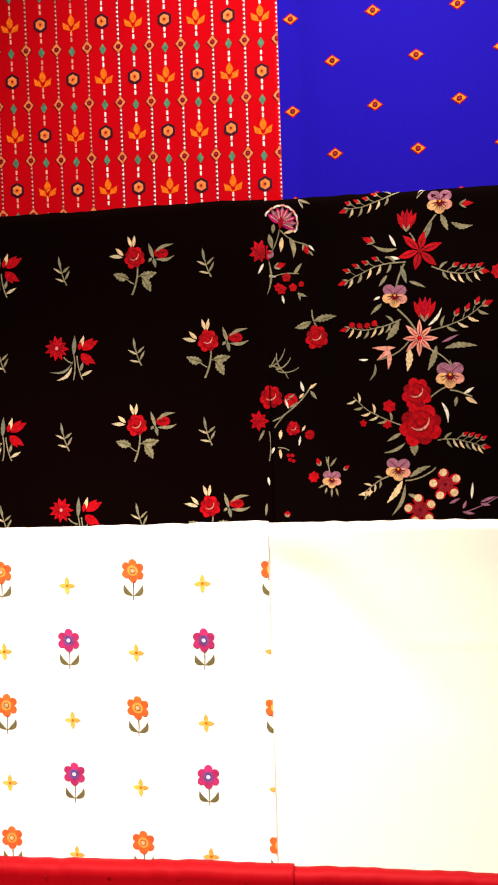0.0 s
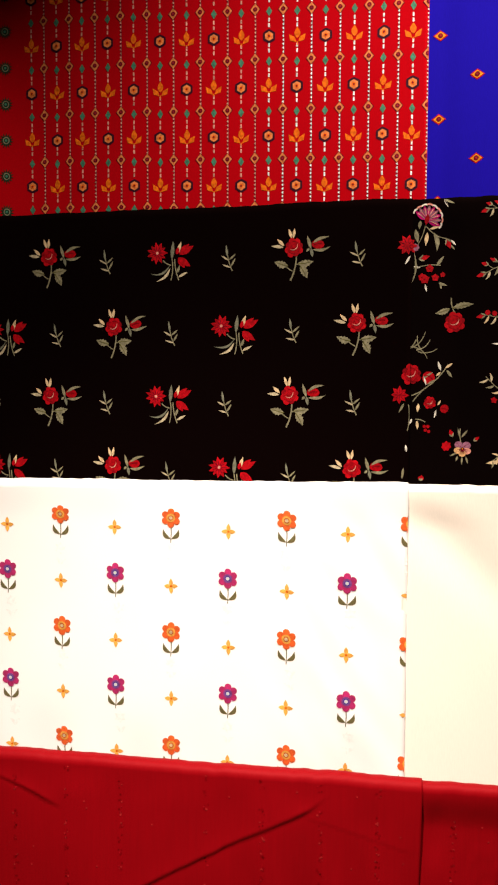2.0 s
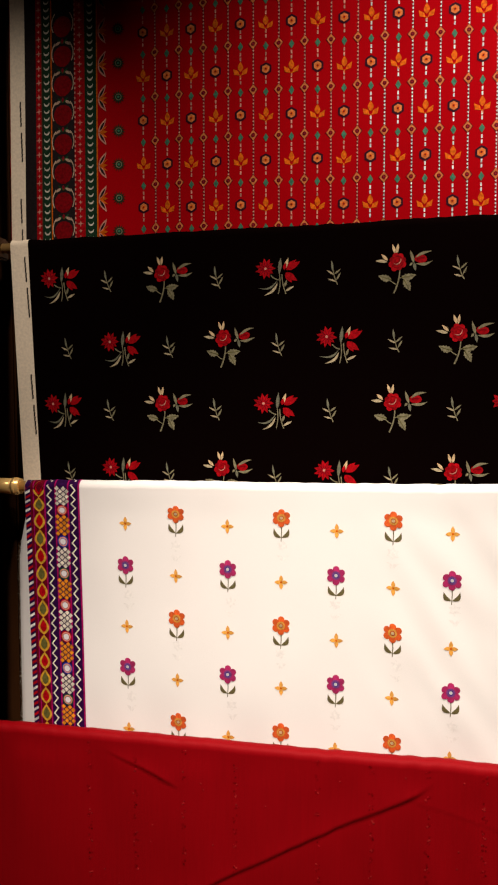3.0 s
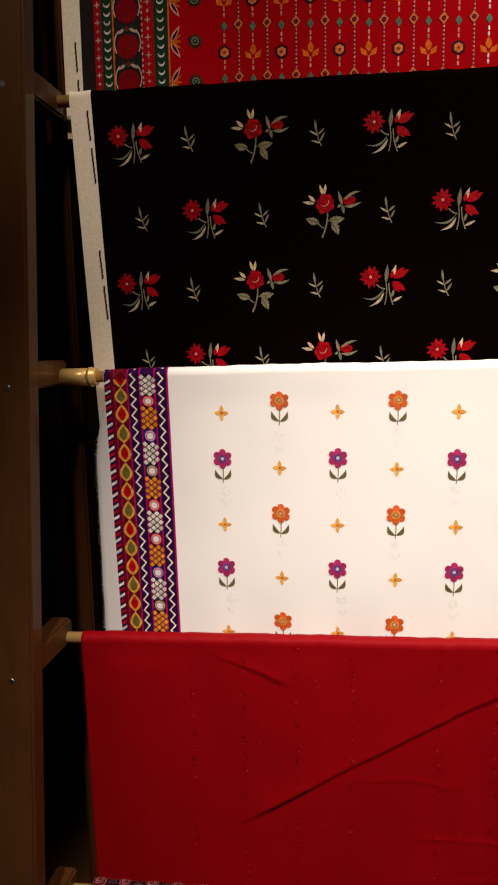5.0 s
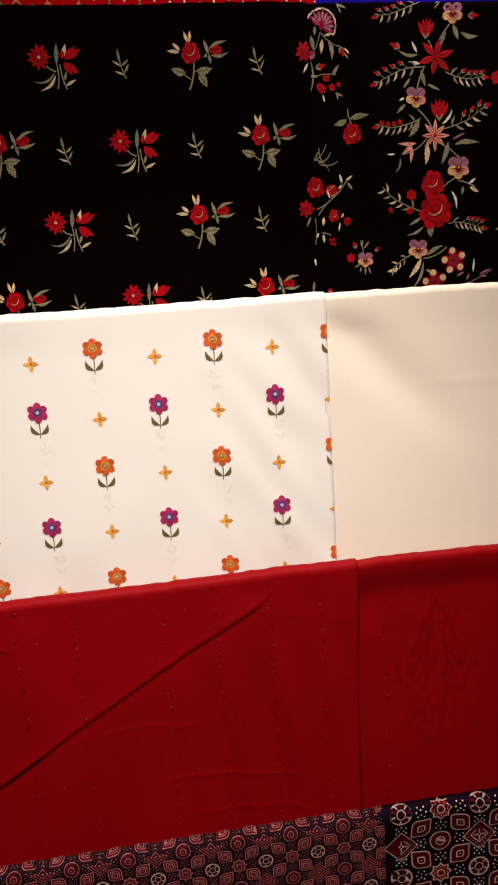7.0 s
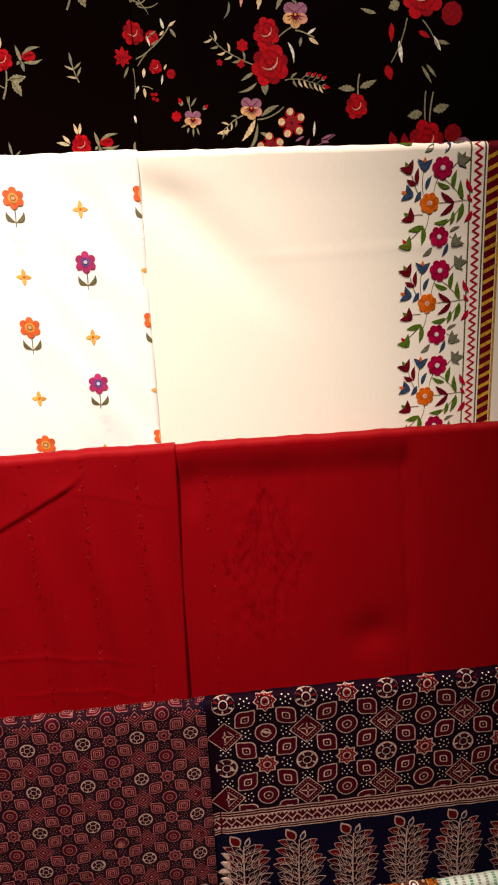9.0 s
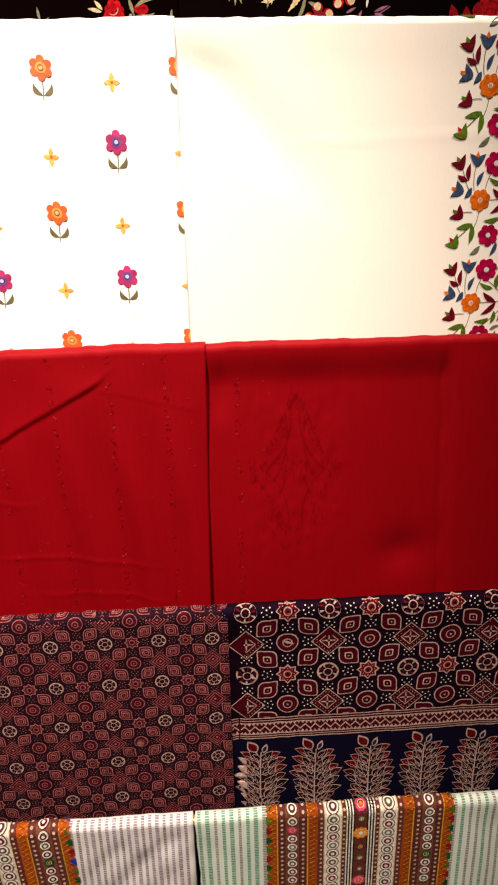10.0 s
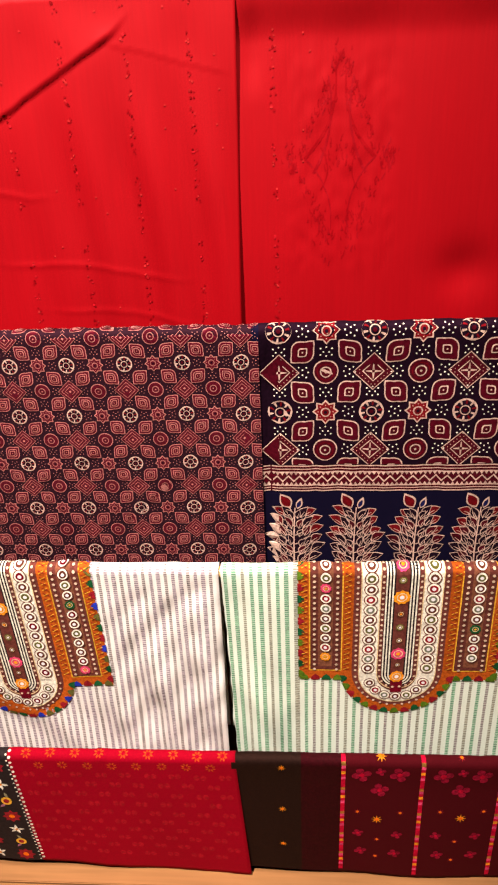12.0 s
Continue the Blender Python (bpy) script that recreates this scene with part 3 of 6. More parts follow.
def branch(m, x0, y0, x1, y1, bend, n, size, tip="red", berries=False):
    """A thin stalk: slender leaves along one side, stalked buds along the other."""
    m.curve(x0, y0, x1, y1, bend, (4, 2), "sage", 0, 8)
    dx, dy = x1 - x0, y1 - y0
    l = math.hypot(dx, dy)
    ux, uy = dx / l, dy / l
    up = 1 if ux > 0 else -1
    for i in range(1, n + 1):
        for s, shift in ((up, 0.0), (-up, 0.45)):
            t = (i + shift) / (n + 0.9)
            c = 2 * t * (1 - t) * bend
            bx, by = x0 + dx * t - dy * c, y0 + dy * t + dx * c
            if s == up and tip and t > 0.3:
                sx, sy = bx + (ux * 0.35 - s * uy * 0.4) * size, by + (uy * 0.35 + s * ux * 0.4) * size
                m.curve(bx, by, sx, sy, 0.1, 1.8, "sage", 0, 3)
                if berries:
                    m.disc(sx, sy, size * 0.25, tip, 1, 8)
                else:
                    bud(m, sx, sy, sx + (ux * 0.55 - s * uy * 0.45) * size, sy + (uy * 0.55 + s * ux * 0.45) * size, size * 0.40, tip)
            elif s == -up or i % 2:
                m.leaf(bx, by, bx + (ux * 0.65 - s * uy * 0.75) * size * 0.9, by + (uy * 0.65 + s * ux * 0.75) * size * 0.9, size * 0.27, ("cream", "sage", "pale")[i % 3], 1, 0.1 * s)
    if tip:
        bud(m, x1, y1, x1 + ux * size * 0.9, y1 + uy * size * 0.9, size * 0.5, tip)


def rose_spray(cloth, x, z):
    m = Motif(cloth, "rose_motif", x, z, jitter=0.0012, split=True)
    m.curve(3, -10, -5, -42, 0.12, (1.5, 2.2), "sage").curve(-2, -30, -10, -24, 0.1, 1.1, "sage").curve(2, -22, 10, -22, 0.1, 1.1, "sage")
    rose(m, 0, 0, 12.6)
    m.leaf(-3, 12, -7, 25, 4.6, "cream", 1).leaf(-1, 12, 1, 25, 4.6, "cream", 1)
    m.leaf(-14, 1, -30, 4, 5, "pale", 1).leaf(-13, 3, -22, 12, 5, "cream", 1)
    m.leaf(-8, -23, -26, -17, 11, "sage", 0, 0.05, 5, "olive").leaf(5, -21, 25, -19, 11, "sage", 0, -0.05, 5, "olive").leaf(8, -24, 17, -40, 11, "sage", 0, 0.05, 5, "olive")
    m.disc(31, 3, 8.5, "red", 1, 10, 6).curve(26, 2, 36, 4, 0.2, 1.5, "dark_red", 2)
    m.leaf(22, -3, 17, 15, 5, "sage", 2).leaf(24, 4, 46, 13, 4.5, "sage", 2, 0.1).leaf(24, -4, 47, 0, 4.5, "sage", 2, -0.1).leaf(22, -2, 24, -14, 5, "grey_green", 2).leaf(20, -2, 16, -6, 4, "sage", 2)
    return m.end()


def aster_spray(cloth, x, z):
    m = Motif(cloth, "aster_motif", x, z, jitter=0.0012, split=True)
    star_flower(m, 0, 0, 15, 11, "red", "blush", 1, 0.42)
    m.curve(20, -6, 19, -36, 0.12, 1.3, "sage").curve(24, -8, 30, -36, -0.1, 1.3, "sage").curve(19, -16, 8, -10, 0.2, 1.6, "sage")
    m.leaf(20, -8, 22, 16, 6, "grey_green", 1).leaf(27, -2, 33, 15, 6, "cream", 1).leaf(27, -2, 29, 8, 6, "red", 2)
    m.leaf(30, -2, 50, 9, 10, "red", 1).leaf(30, 0, 44, 12, 8, "red", 0.5).leaf(29, -6, 46, -18, 10, "red", 1).leaf(29, -6, 38, -20, 9, "red", 0.5)
    m.leaf(18, -16, -10, -27, 3.4, "grey_green", 1, 0.22).leaf(18, -20, -2, -38, 4.2, "pale", 1, 0.15).leaf(29, -32, 42, -25, 4, "pale", 1).leaf(28, -26, 31, -16, 4, "sage", 1)
    return m.end()


def leaf_sprig(cloth, x, z):
    m = Motif(cloth, "sprig_motif", x, z, jitter=0.0012)
    m.curve(5, -16, -2, 6, 0.1, (1.6, 1), "sage")
    m.leaf(-2, 2, -4, 17, 3.6, "grey_green", 1).leaf(0, -2, 9, 6, 3, "sage", 1).leaf(0, -3, -11, 3, 2.8, "pale", 1).leaf(3, -10, 9, 1, 3, "sage", 1).leaf(3, -12, -9, -9, 2.8, "pale", 1)
    return m.end()


# ---- top row: red printed cotton and blue cotton ----


def wave_a(x, z):
    return 0.002 * nz(x, z, 5, 2.5, 1) + 0.0006 * nz(x, z, 22, 4, 2)


ya, ta = ROWS_AT["A"]
red_print = Cloth("red_printed_fabric", "red cotton printed with dashed lines and orange tulips, striped border", -0.79, -0.022, ya, ta, 1.775, RED_COTTON, wave_a, lean=-0.008, seed=1)
TILT_A = -0.040
for k in range(-7, 8):
    x = -0.306 + 0.0377 * k
    for j in range(-6, 7):
        z = 1.9935 + 0.065 * j + TILT_A * (x + 0.306)
        if z < 1.80 or z > 2.21:
            continue
        if (j + k) % 2:
            m = Motif(red_print, "hexagon_motif", x, z, lift=0.0003, jitter=0.0003)
            m.star(0, 0, 8.4, 9.4, 6, "plum").star(0, 0, 5.4, 6.2, 6, "peach", 1).disc(0, 0, 2.9, "orange", 2, 8).disc(0, 0, 1.6, "brick", 3, 6).end()
        else:
            m = Motif(red_print, "tulip_motif", x, z, lift=0.0003, jitter=0.0003)
            m.leaf(0, -3, 0, 11.5, 8, "orange").poly([(-11, 2.5), (-9.5, -6), (-1.2, -8), (-3.4, -1.5)], "orange").poly([(11, 2.5), (9.5, -6), (1.2, -8), (3.4, -1.5)], "orange").line([(0, -7), (0, -12)], 1.4, "orange").end()
        Motif(red_print, "green_diamond", x, z - 0.0325, lift=0.0003).poly([(0, -6.5), (4, 0), (0, 6.5), (-4, 0)], "teal").end()
        m = Motif(red_print, "small_diamond", x + 0.01885, z - 0.0300, lift=0.0003)
        m.poly([(0, -9.2), (7.4, 0), (0, 9.2), (-7.4, 0)], "maroon").poly([(0, -7.8), (6.2, 0), (0, 7.8), (-6.2, 0)], "peach", 1).disc(0, 0, 3.1, "maroon", 2, 8).disc(0, 0, 1.5, "brick", 3, 6).end()
dashes = Motif(red_print, "dash_print", lift=0.0003)
for k in range(-7, 8):
    x = -306 + 37.7 * k
    for j in range(-7, 8):
        z = 1993.5 + 65 * j + TILT_A * (x + 306)
        if z < 1800 or z > 2240:
            continue
        for dz in (-21, -14, 12, 19, -44.5, -51):
            if dz > -40:
                dashes.poly([(x - 1.1, z + dz), (x + 1.1, z + dz), (x + 1.1, z + dz + 5), (x - 1.1, z + dz + 5)], "blush" if x < -250 else "white")
        dashes.line([(x + 18.85 + 0.8, z - 30), (x + 18.85 + 0.8, z + 3), (x + 18.85 + 0.8, z + 36)], 1.7, "maroon")
        for i in range(10):
            zz = z - 30 + 9.5 + i * 5.1
            dashes.poly([(x + 18.85 - 1.3, zz), (x + 18.85 + 1.3, zz - 1.9), (x + 18.85 + 1.3, zz + 1.9)], "blush" if x < -250 else "white", 1)
dashes.end("pale dashed stripes", "stuff")
ZA, ZB = 1777, 2235
for x0, x1, col, layer in ((-789, -764, "selvedge", 0), (-764, -745, "black", 0), (-745, -735, "red", 0), (-735, -719, "border_green", 0), (-719, -681, "black", 0), (-681, -664, "red", 0), (-664, -645, "border_green", 0), (-645, -643, "orange", 0), (-736, -734.5, "brown", 1), (-720, -718, "orange", 1)):
    Motif(red_print, "selvedge" if x0 == -789 else "border_band", lift=0.0003).band(x0, x1, ZA, ZB + 10, col, layer).end()
for i in range(20):
    z = ZA + 12 + i * 22
    for x in (-740, -672):
        Motif(red_print, "blossom_motif", 0.001 * x, 0.001 * z, lift=0.0006).star(0, 0, 1.6, 5, 4, "blush").end()
        Motif(red_print, "blossom_motif", 0.001 * x, 0.001 * z + 0.011, lift=0.0006).star(0, 0, 1.2, 3, 4, "blush").end()
    for x in (-727, -655):
        for dz in (0, 11):
            Motif(red_print, "crescent_motif", 0.001 * x, 0.001 * (z + dz), lift=0.0006).disc(0, 0, 4.6, "ivory", 0, 10).disc(0, 2.3, 4.2, "border_green", 1, 10).end()
    for dz in (0, 7, 14):
        Motif(red_print, "dash_motif", -0.680, 0.001 * (z + dz), lift=0.0008).poly([(-1, 0), (1, 0), (1, 3.5), (-1, 3.5)], "blush").end()
for i in range(9):
    z = 1.80 + i * 0.0445
    m = Motif(red_print, "roundel_motif", -0.700, z, lift=0.0006)
    m.disc(0, 0, 15, "dark_red", 0, 14, 16).curve(-15, -8, -12, 20, 0.3, 1.4, "beige", 1).curve(15, -8, 12, 20, -0.3, 1.4, "beige", 1).leaf(-3, -22, -14, -29, 4, "beige", 1).leaf(3, -22, 14, -29, 4, "beige", 1).leaf(0, -26, 0, -17, 5, "brick", 1).leaf(0, -26, -9, -18, 3, "green", 1).leaf(0, -26, 9, -18, 3, "green", 1).end()
    z = 1.790 + i * 0.0505
    m = Motif(red_print, "dart_motif", -0.642, z, lift=0.0005)
    m.leaf(0, 0, 13, 20, 7, "blush").leaf(0, 0, 13, -20, 7, "blush").leaf(2, 2, 11, 16, 3.5, "black", 1).leaf(2, -2, 11, -16, 3.5, "black", 1).leaf(1, 0, 15, 0, 5, "orange").leaf(1, 0, 15, 9, 3, "orange").leaf(1, 0, 15, -9, 3, "orange").end()
    m = Motif(red_print, "green_rosette", -0.609, z, lift=0.0005)
    m.star(0, 0, 6, 11, 14, "border_green").ring(0, 0, 4.5, 1.4, "sage", 1, 10).disc(0, 0, 2, "teal", 2, 6).end()


def writing(cloth, x, z):
    """Illegible dark script on a selvedge, as bars."""
    at = 0.0
    for size in (9, 6, 8, 7, 6, 0, 10, 7, 6, 8, 5, 7):
        if size:
            m = Motif(cloth, "writing_bar", x, z, rot=-88, lift=0.0008)
            m.poly([(at, -1.0), (at + size, -1.8), (at + size, 0.4), (at, 1.2)], "black").end()
        at += size + 0.5 if size else 9


for z in (2.05, 1.90):
    writing(red_print, -0.772, z)


def wave_blue(x, z):
    return 0.0022 * nz(x, z, 5, 3, 4) - 0.0015 * math.exp(-((x + 0.0) / 0.015) ** 2)


blue = Cloth("blue_fabric", "royal blue cotton with small orange eye-shaped diamonds", -0.030, 0.78, ya + 0.0017, ta - 0.0017, 1.775, BLUE_COTTON, wave_blue, r=0.0088, recess=0.003, seed=3)
for i in range(-1, 5):
    for j in range(-5, 7):
        x, z = 0.0400 + 0.0945 * i + (0.04725 if j % 2 else 0.0), 1.8835 + 0.0528 * j
        if -0.015 < x < 0.42 and z < 2.2:
            m = Motif(blue, "diamond_motif", x, z + 0.006 * (x - 0.04), lift=0.0003, jitter=0.0004)
            m.poly([(-9.5, 0), (0, -7), (9.5, 0), (0, 7)], "red").poly([(-7.5, 0), (0, -5.3), (7.5, 0), (0, 5.3)], "amber", 1).disc(0, 0, 3.3, "maroon", 2, 9).disc(0, 0, 1.6, "brick", 3, 6).end()

# ---- second row: black cotton with roses, black embroidered panel ----


def wave_b(x, z):
    return 0.002 * nz(x, z, 5, 3, 5) + 0.0005 * nz(x, z, 20, 6, 6)


yb, tb = ROWS_AT["B"]
black = Cloth("black_rose_fabric", "black cotton with rose, aster and sprig motifs and a cream selvedge", -0.777, -0.042, yb, tb, 1.36, BLACK_COTTON, wave_b, lean=0.042, seed=5)
black.slim = 0.85
for row, (z, x, gap) in enumerate(((1.767, -0.193, 0.0845), (1.669, -0.110, 0.0823), (1.5750, -0.197, 0.0845), (1.479, -0.114, 0.0823))):
    for i in range(-1, 8):
        at = x - i * gap
        if not -0.745 < at < -0.05:
            continue
        if i % 4 == 0:
            rose_spray(black, at, z)
        elif i % 4 == 2:
            aster_spray(black, at - 0.014, z)
        else:
            leaf_sprig(black, at - 0.002, z - 0.010)
selvedge = Motif(black, "selvedge", lift=0.0003)
selvedge.band(-777, -747, 1365, 1838, "selvedge").end("cream woven selvedge")
writing(black, -0.753, 1.80)
writing(black, -0.753, 1.62)


def wave_b2(x, z):
    fold = -0.003 * math.exp(-((x - 0.005 - 0.06 * (1.75 - z)) / 0.018) ** 2)
    return 0.002 * nz(x, z, 5, 3, 7) + fold


panel = Cloth("black_embroidered_fabric", "black fabric with dense red and cream floral embroidery", -0.050, 0.78, yb + 0.0017, tb - 0.0017, 1.36, BLACK_SATIN, wave_b2, r=0.0088, recess=0.003, seed=6)
panel.slim = 0.78


def spray(cloth=panel, **kw):
    """A motif whose units count from the panel's upper inner corner."""
    return Motif(cloth, "embroidered_spray", -0.0587, 1.8395, 0.000371, split=True, rot=-1.5, **kw)


# a column of small flowers along the fold, which runs over onto the rose fabric
for cloth in (panel, black):
    lim = {"x0": -0.0415} if cloth is panel else {}
    m = spray(cloth, **lim)
    star_flower(m, 34, -195, 36, 9, "red", "dark_red", 1, 0.5)
    m.disc(62, -200, 13, "mauve", 0, 8).leaf(45, -230, 28, -262, 9, "ivory").leaf(60, -140, 70, -185, 20, "sage").leaf(58, -215, 52, -330, 8, "sage", 0, 0.1)
    m.end()
    m = spray(cloth, **lim)
    rose(m, 66, -636, 36)
    star_flower(m, 28, -708, 32, 8, "red", "dark_red", 1, 0.55)
    m.leaf(45, -735, 28, -770, 9, "sage").curve(60, -740, 60, -830, 0.1, 3, "sage").leaf(56, -880, 60, -905, 9, "ivory").leaf(52, -960, 48, -1000, 10, "sage")
    m.end()
m = spray()
carnation(m, 104, -104, 52, 1, -18)
m.curve(95, -110, 70, -190, 0.1, 3, "sage").leaf(150, -40, 185, -58, 10, "sage").leaf(150, -40, 165, -70, 8, "ivory").curve(95, -130, 165, -170, -0.2, 3, "sage")
m.leaf(100, -150, 96, -195, 17, "cream").leaf(122, -150, 135, -212, 20, "sage", 0, 0.1).leaf(105, -140, 145, -128, 11, "cream").leaf(75, -110, 72, -138, 15, "sage")
bud(m, 165, -170, 180, -205, 22)
m.leaf(180, -175, 198, -195, 8, "ivory").leaf(178, -190, 195, -210, 8, "sage")
bud(m, 75, -240, 112, -230, 22)
m.curve(60, -270, 150, -260, 0.1, 3, "sage").leaf(135, -262, 160, -228, 14, "sage").leaf(60, -265, 82, -268, 8, "ivory")
for x, y, r in ((98, -308, 16), (113, -272, 14), (133, -302, 13), (158, -292, 9), (88, -300, 13)):
    m.star(x, y, r * 0.8, r * 1.05, 5, "red", 1)
    m.disc(x, y, r * 0.2, "dark_red", 2, 6)
m.leaf(145, -320, 175, -330, 11, "sage").leaf(150, -315, 155, -342, 9, "sage").leaf(100, -325, 106, -352, 9, "ivory")
m.end()
m = spray()
rose(m, 205, -456, 36)
m.curve(205, -425, 190, -372, 0.15, 4, "sage").leaf(195, -408, 265, -392, 26, "sage", 1, 0.05, 6, "olive").leaf(188, -408, 138, -425, 26, "sage", 1, 0.05, 6, "olive").end()
m = spray()
for x0, y0, x1, y1, b in ((60, -545, 108, -488, -0.25), (80, -550, 125, -515, -0.3), (85, -555, 150, -545, -0.3), (58, -540, 118, -580, 0.35), (78, -515, 60, -545, 0.1), (95, -548, 82, -500, 0.2)):
    m.curve(x0, y0, x1, y1, b, (4.5, 2), "sage")
m.end()
m = spray()
m.disc(125, -646, 22, "red", 0, 10).curve(110, -640, 140, -650, 0.3, 4, "dark_red", 1).leaf(105, -650, 140, -625, 9, "sage", 1).leaf(120, -670, 150, -650, 8, "sage", 1).leaf(118, -672, 108, -640, 8, "ivory", 1)
m.curve(70, -710, 190, -600, -0.15, 3.5, "sage").curve(75, -730, 130, -670, 0.1, 3.5, "sage").leaf(165, -620, 155, -588, 12, "ivory", 1).leaf(180, -612, 205, -596, 11, "cream", 1).leaf(185, -618, 205, -645, 12, "sage", 1).leaf(165, -625, 150, -640, 10, "cream", 1)
rose(m, 133, -732, 22)
m.disc(183, -752, 15, "red", 0, 9).curve(173, -750, 192, -755, 0.3, 3, "dark_red", 1).leaf(155, -755, 150, -785, 8, "ivory", 1).leaf(160, -740, 170, -722, 9, "cream", 1)
m.curve(85, -790, 120, -800, 0.2, 3, "sage").leaf(95, -735, 92, -765, 14, "cream", 1).leaf(75, -790, 62, -815, 11, "ivory", 1).leaf(92, -795, 95, -825, 12, "cream", 1).leaf(115, -745, 145, -712, 10, "sage", 1)
for x, y in ((122, -828), (130, -815), (118, -815), (133, -832)):
    m.disc(x, y, 6, "red", 1, 7)
m.end()
m = spray()
pansy(m, 250, -890, 34)
m.star(195, -882, 14, 18, 7, "red", 1)
bud(m, 215, -850, 205, -825, 20)
bud(m, 285, -860, 303, -846, 16)
m.curve(245, -870, 240, -820, 0.1, 3, "sage").leaf(245, -850, 265, -822, 9, "sage").leaf(240, -850, 232, -818, 8, "sage").leaf(250, -915, 250, -945, 8, "sage").leaf(262, -915, 270, -940, 8, "sage").leaf(232, -905, 208, -918, 8, "sage").leaf(235, -915, 230, -935, 8, "sage").end()
m = spray()
bud(m, 112, -1005, 116, -985, 26)
m.end()
# the tall central spray
m = spray()
branch(m, 450, -25, 300, -78, 0.12, 5, 34)
m.leaf(520, -15, 500, -52, 12, "ivory").curve(530, -10, 500, -50, 0.1, 3, "sage")
m.end()
m = spray()
pansy(m, 566, -65, 44)
bud(m, 622, -72, 664, -72, 20)
m.curve(556, -100, 515, -165, -0.1, 5, "sage").leaf(570, -100, 592, -148, 22, "sage", 1, 0, 5).leaf(600, -125, 665, -135, 20, "sage", 1, -0.1, 6).leaf(545, -120, 520, -178, 14, "grey_green", 1).end()
m = spray()
tulip(m, 470, -112, 32)
star_flower(m, 510, -203, 68, 6, "red", "dark_red", 1, 0.42, 0.3)
m.curve(480, -150, 495, -175, 0.1, 4, "sage").leaf(445, -195, 370, -185, 14, "sage", 0, 0.15).leaf(440, -190, 420, -155, 12, "ivory")
bud(m, 378, -180, 340, -160, 22)
m.leaf(455, -225, 408, -222, 12, "ivory").end()
m = spray()
branch(m, 545, -250, 680, -268, -0.2, 5, 38)
branch(m, 470, -235, 300, -290, -0.15, 5, 38)
m.curve(465, -240, 440, -320, -0.1, 5, "sage").leaf(455, -245, 472, -300, 18, "grey_green").leaf(478, -292, 528, -312, 12, "sage").leaf(415, -275, 390, -310, 12, "sage").end()
m = spray()
pansy(m, 437, -337, 44)
m.leaf(400, -360, 366, -392, 14, "sage").leaf(395, -340, 375, -350, 10, "ivory").curve(445, -375, 500, -440, 0.1, 5, "sage").end()
m = spray()
tulip(m, 524, -375, 36)
star_flower(m, 510, -463, 56, 8, "blush", "red", 1, 0.34)
branch(m, 540, -440, 690, -372, -0.15, 4, 42)
m.leaf(535, -425, 575, -375, 12, "ivory", 0, -0.1).end()
m = spray()
branch(m, 455, -405, 305, -432, 0.2, 6, 36, "red", True)
m.leaf(450, -410, 412, -470, 26, "sage", 1, 0.05, 5).curve(480, -470, 385, -530, 0.2, 4, "sage")
for x0, y0, x1, y1 in ((440, -490, 370, -492), (425, -492, 385, -530), (420, -495, 418, -558)):
    m.leaf(x0, y0, x1, y1, 17, "blush", 1, 0.05)
m.leaf(360, -525, 330, -527, 8, "ivory").leaf(380, -540, 362, -590, 10, "grey_green", 0, 0.15).end()
m = spray()
m.curve(500, -480, 600, -540, 0.15, 4, "sage").leaf(480, -490, 475, -562, 26, "cream", 1, 0.05, 5).leaf(560, -485, 535, -560, 24, "sage", 1, 0.05, 6).leaf(585, -495, 680, -490, 22, "sage", 1, 0.08, 6).leaf(575, -478, 625, -455, 10, "mauve", 1).leaf(600, -530, 605, -560, 8, "sage").end()
m = spray()
pansy(m, 600, -576, 50)
m.curve(590, -610, 520, -665, -0.15, 4, "sage").curve(600, -620, 665, -640, 0.1, 4, "sage").leaf(640, -630, 670, -612, 12, "ivory", 1).leaf(645, -640, 680, -662, 16, "cream", 1).leaf(620, -640, 615, -670, 14, "sage", 1).leaf(575, -655, 595, -718, 12, "ivory", 1, 0.1).end()
m = spray()
rose(m, 503, -628, 46)
rose(m, 515, -722, 66)
m.leaf(495, -770, 497, -815, 32, "sage", 0, 0, 6, "olive").leaf(460, -745, 415, -775, 14, "sage").leaf(470, -775, 405, -810, 12, "sage", 0, 0.1).end()
m = spray()
branch(m, 455, -722, 315, -640, 0.15, 5, 36, "")
m.star(422, -668, 16, 21, 6, "red", 1).star(416, -722, 11, 15, 6, "red", 1).star(345, -718, 8, 12, 5, "red", 1)
branch(m, 565, -768, 690, -788, 0.15, 6, 34)
m.end()
m = spray()
pansy(m, 449, -858, 44)
m.curve(470, -890, 560, -850, -0.2, 4, "sage").leaf(462, -890, 415, -962, 22, "cream", 1, 0.05, 6).leaf(482, -880, 545, -845, 20, "sage", 1, 0.05, 5).leaf(470, -900, 430, -1000, 14, "sage", 0, 0.1).leaf(478, -930, 515, -945, 14, "sage", 1)
branch(m, 420, -880, 345, -932, -0.1, 4, 30, "")
m.leaf(375, -925, 330, -938, 16, "cream", 1).end()
m = spray()
for cx, cy in ((588, -902), (515, -978)):
    m.disc(cx, cy, 24, "brick", 1, 10)
    for i in range(5):
        a = 2 * math.pi * i / 5 + 0.5
        m.disc(cx + 32 * math.cos(a), cy + 32 * math.sin(a), 17, "red", 0.5, 9).disc(cx + 36 * math.cos(a), cy + 36 * math.sin(a), 12, "cream", 1.5, 8)
    m.disc(cx, cy, 6, "maroon", 2, 6)
m.curve(640, -985, 740, -940, -0.1, 3, "mauve")
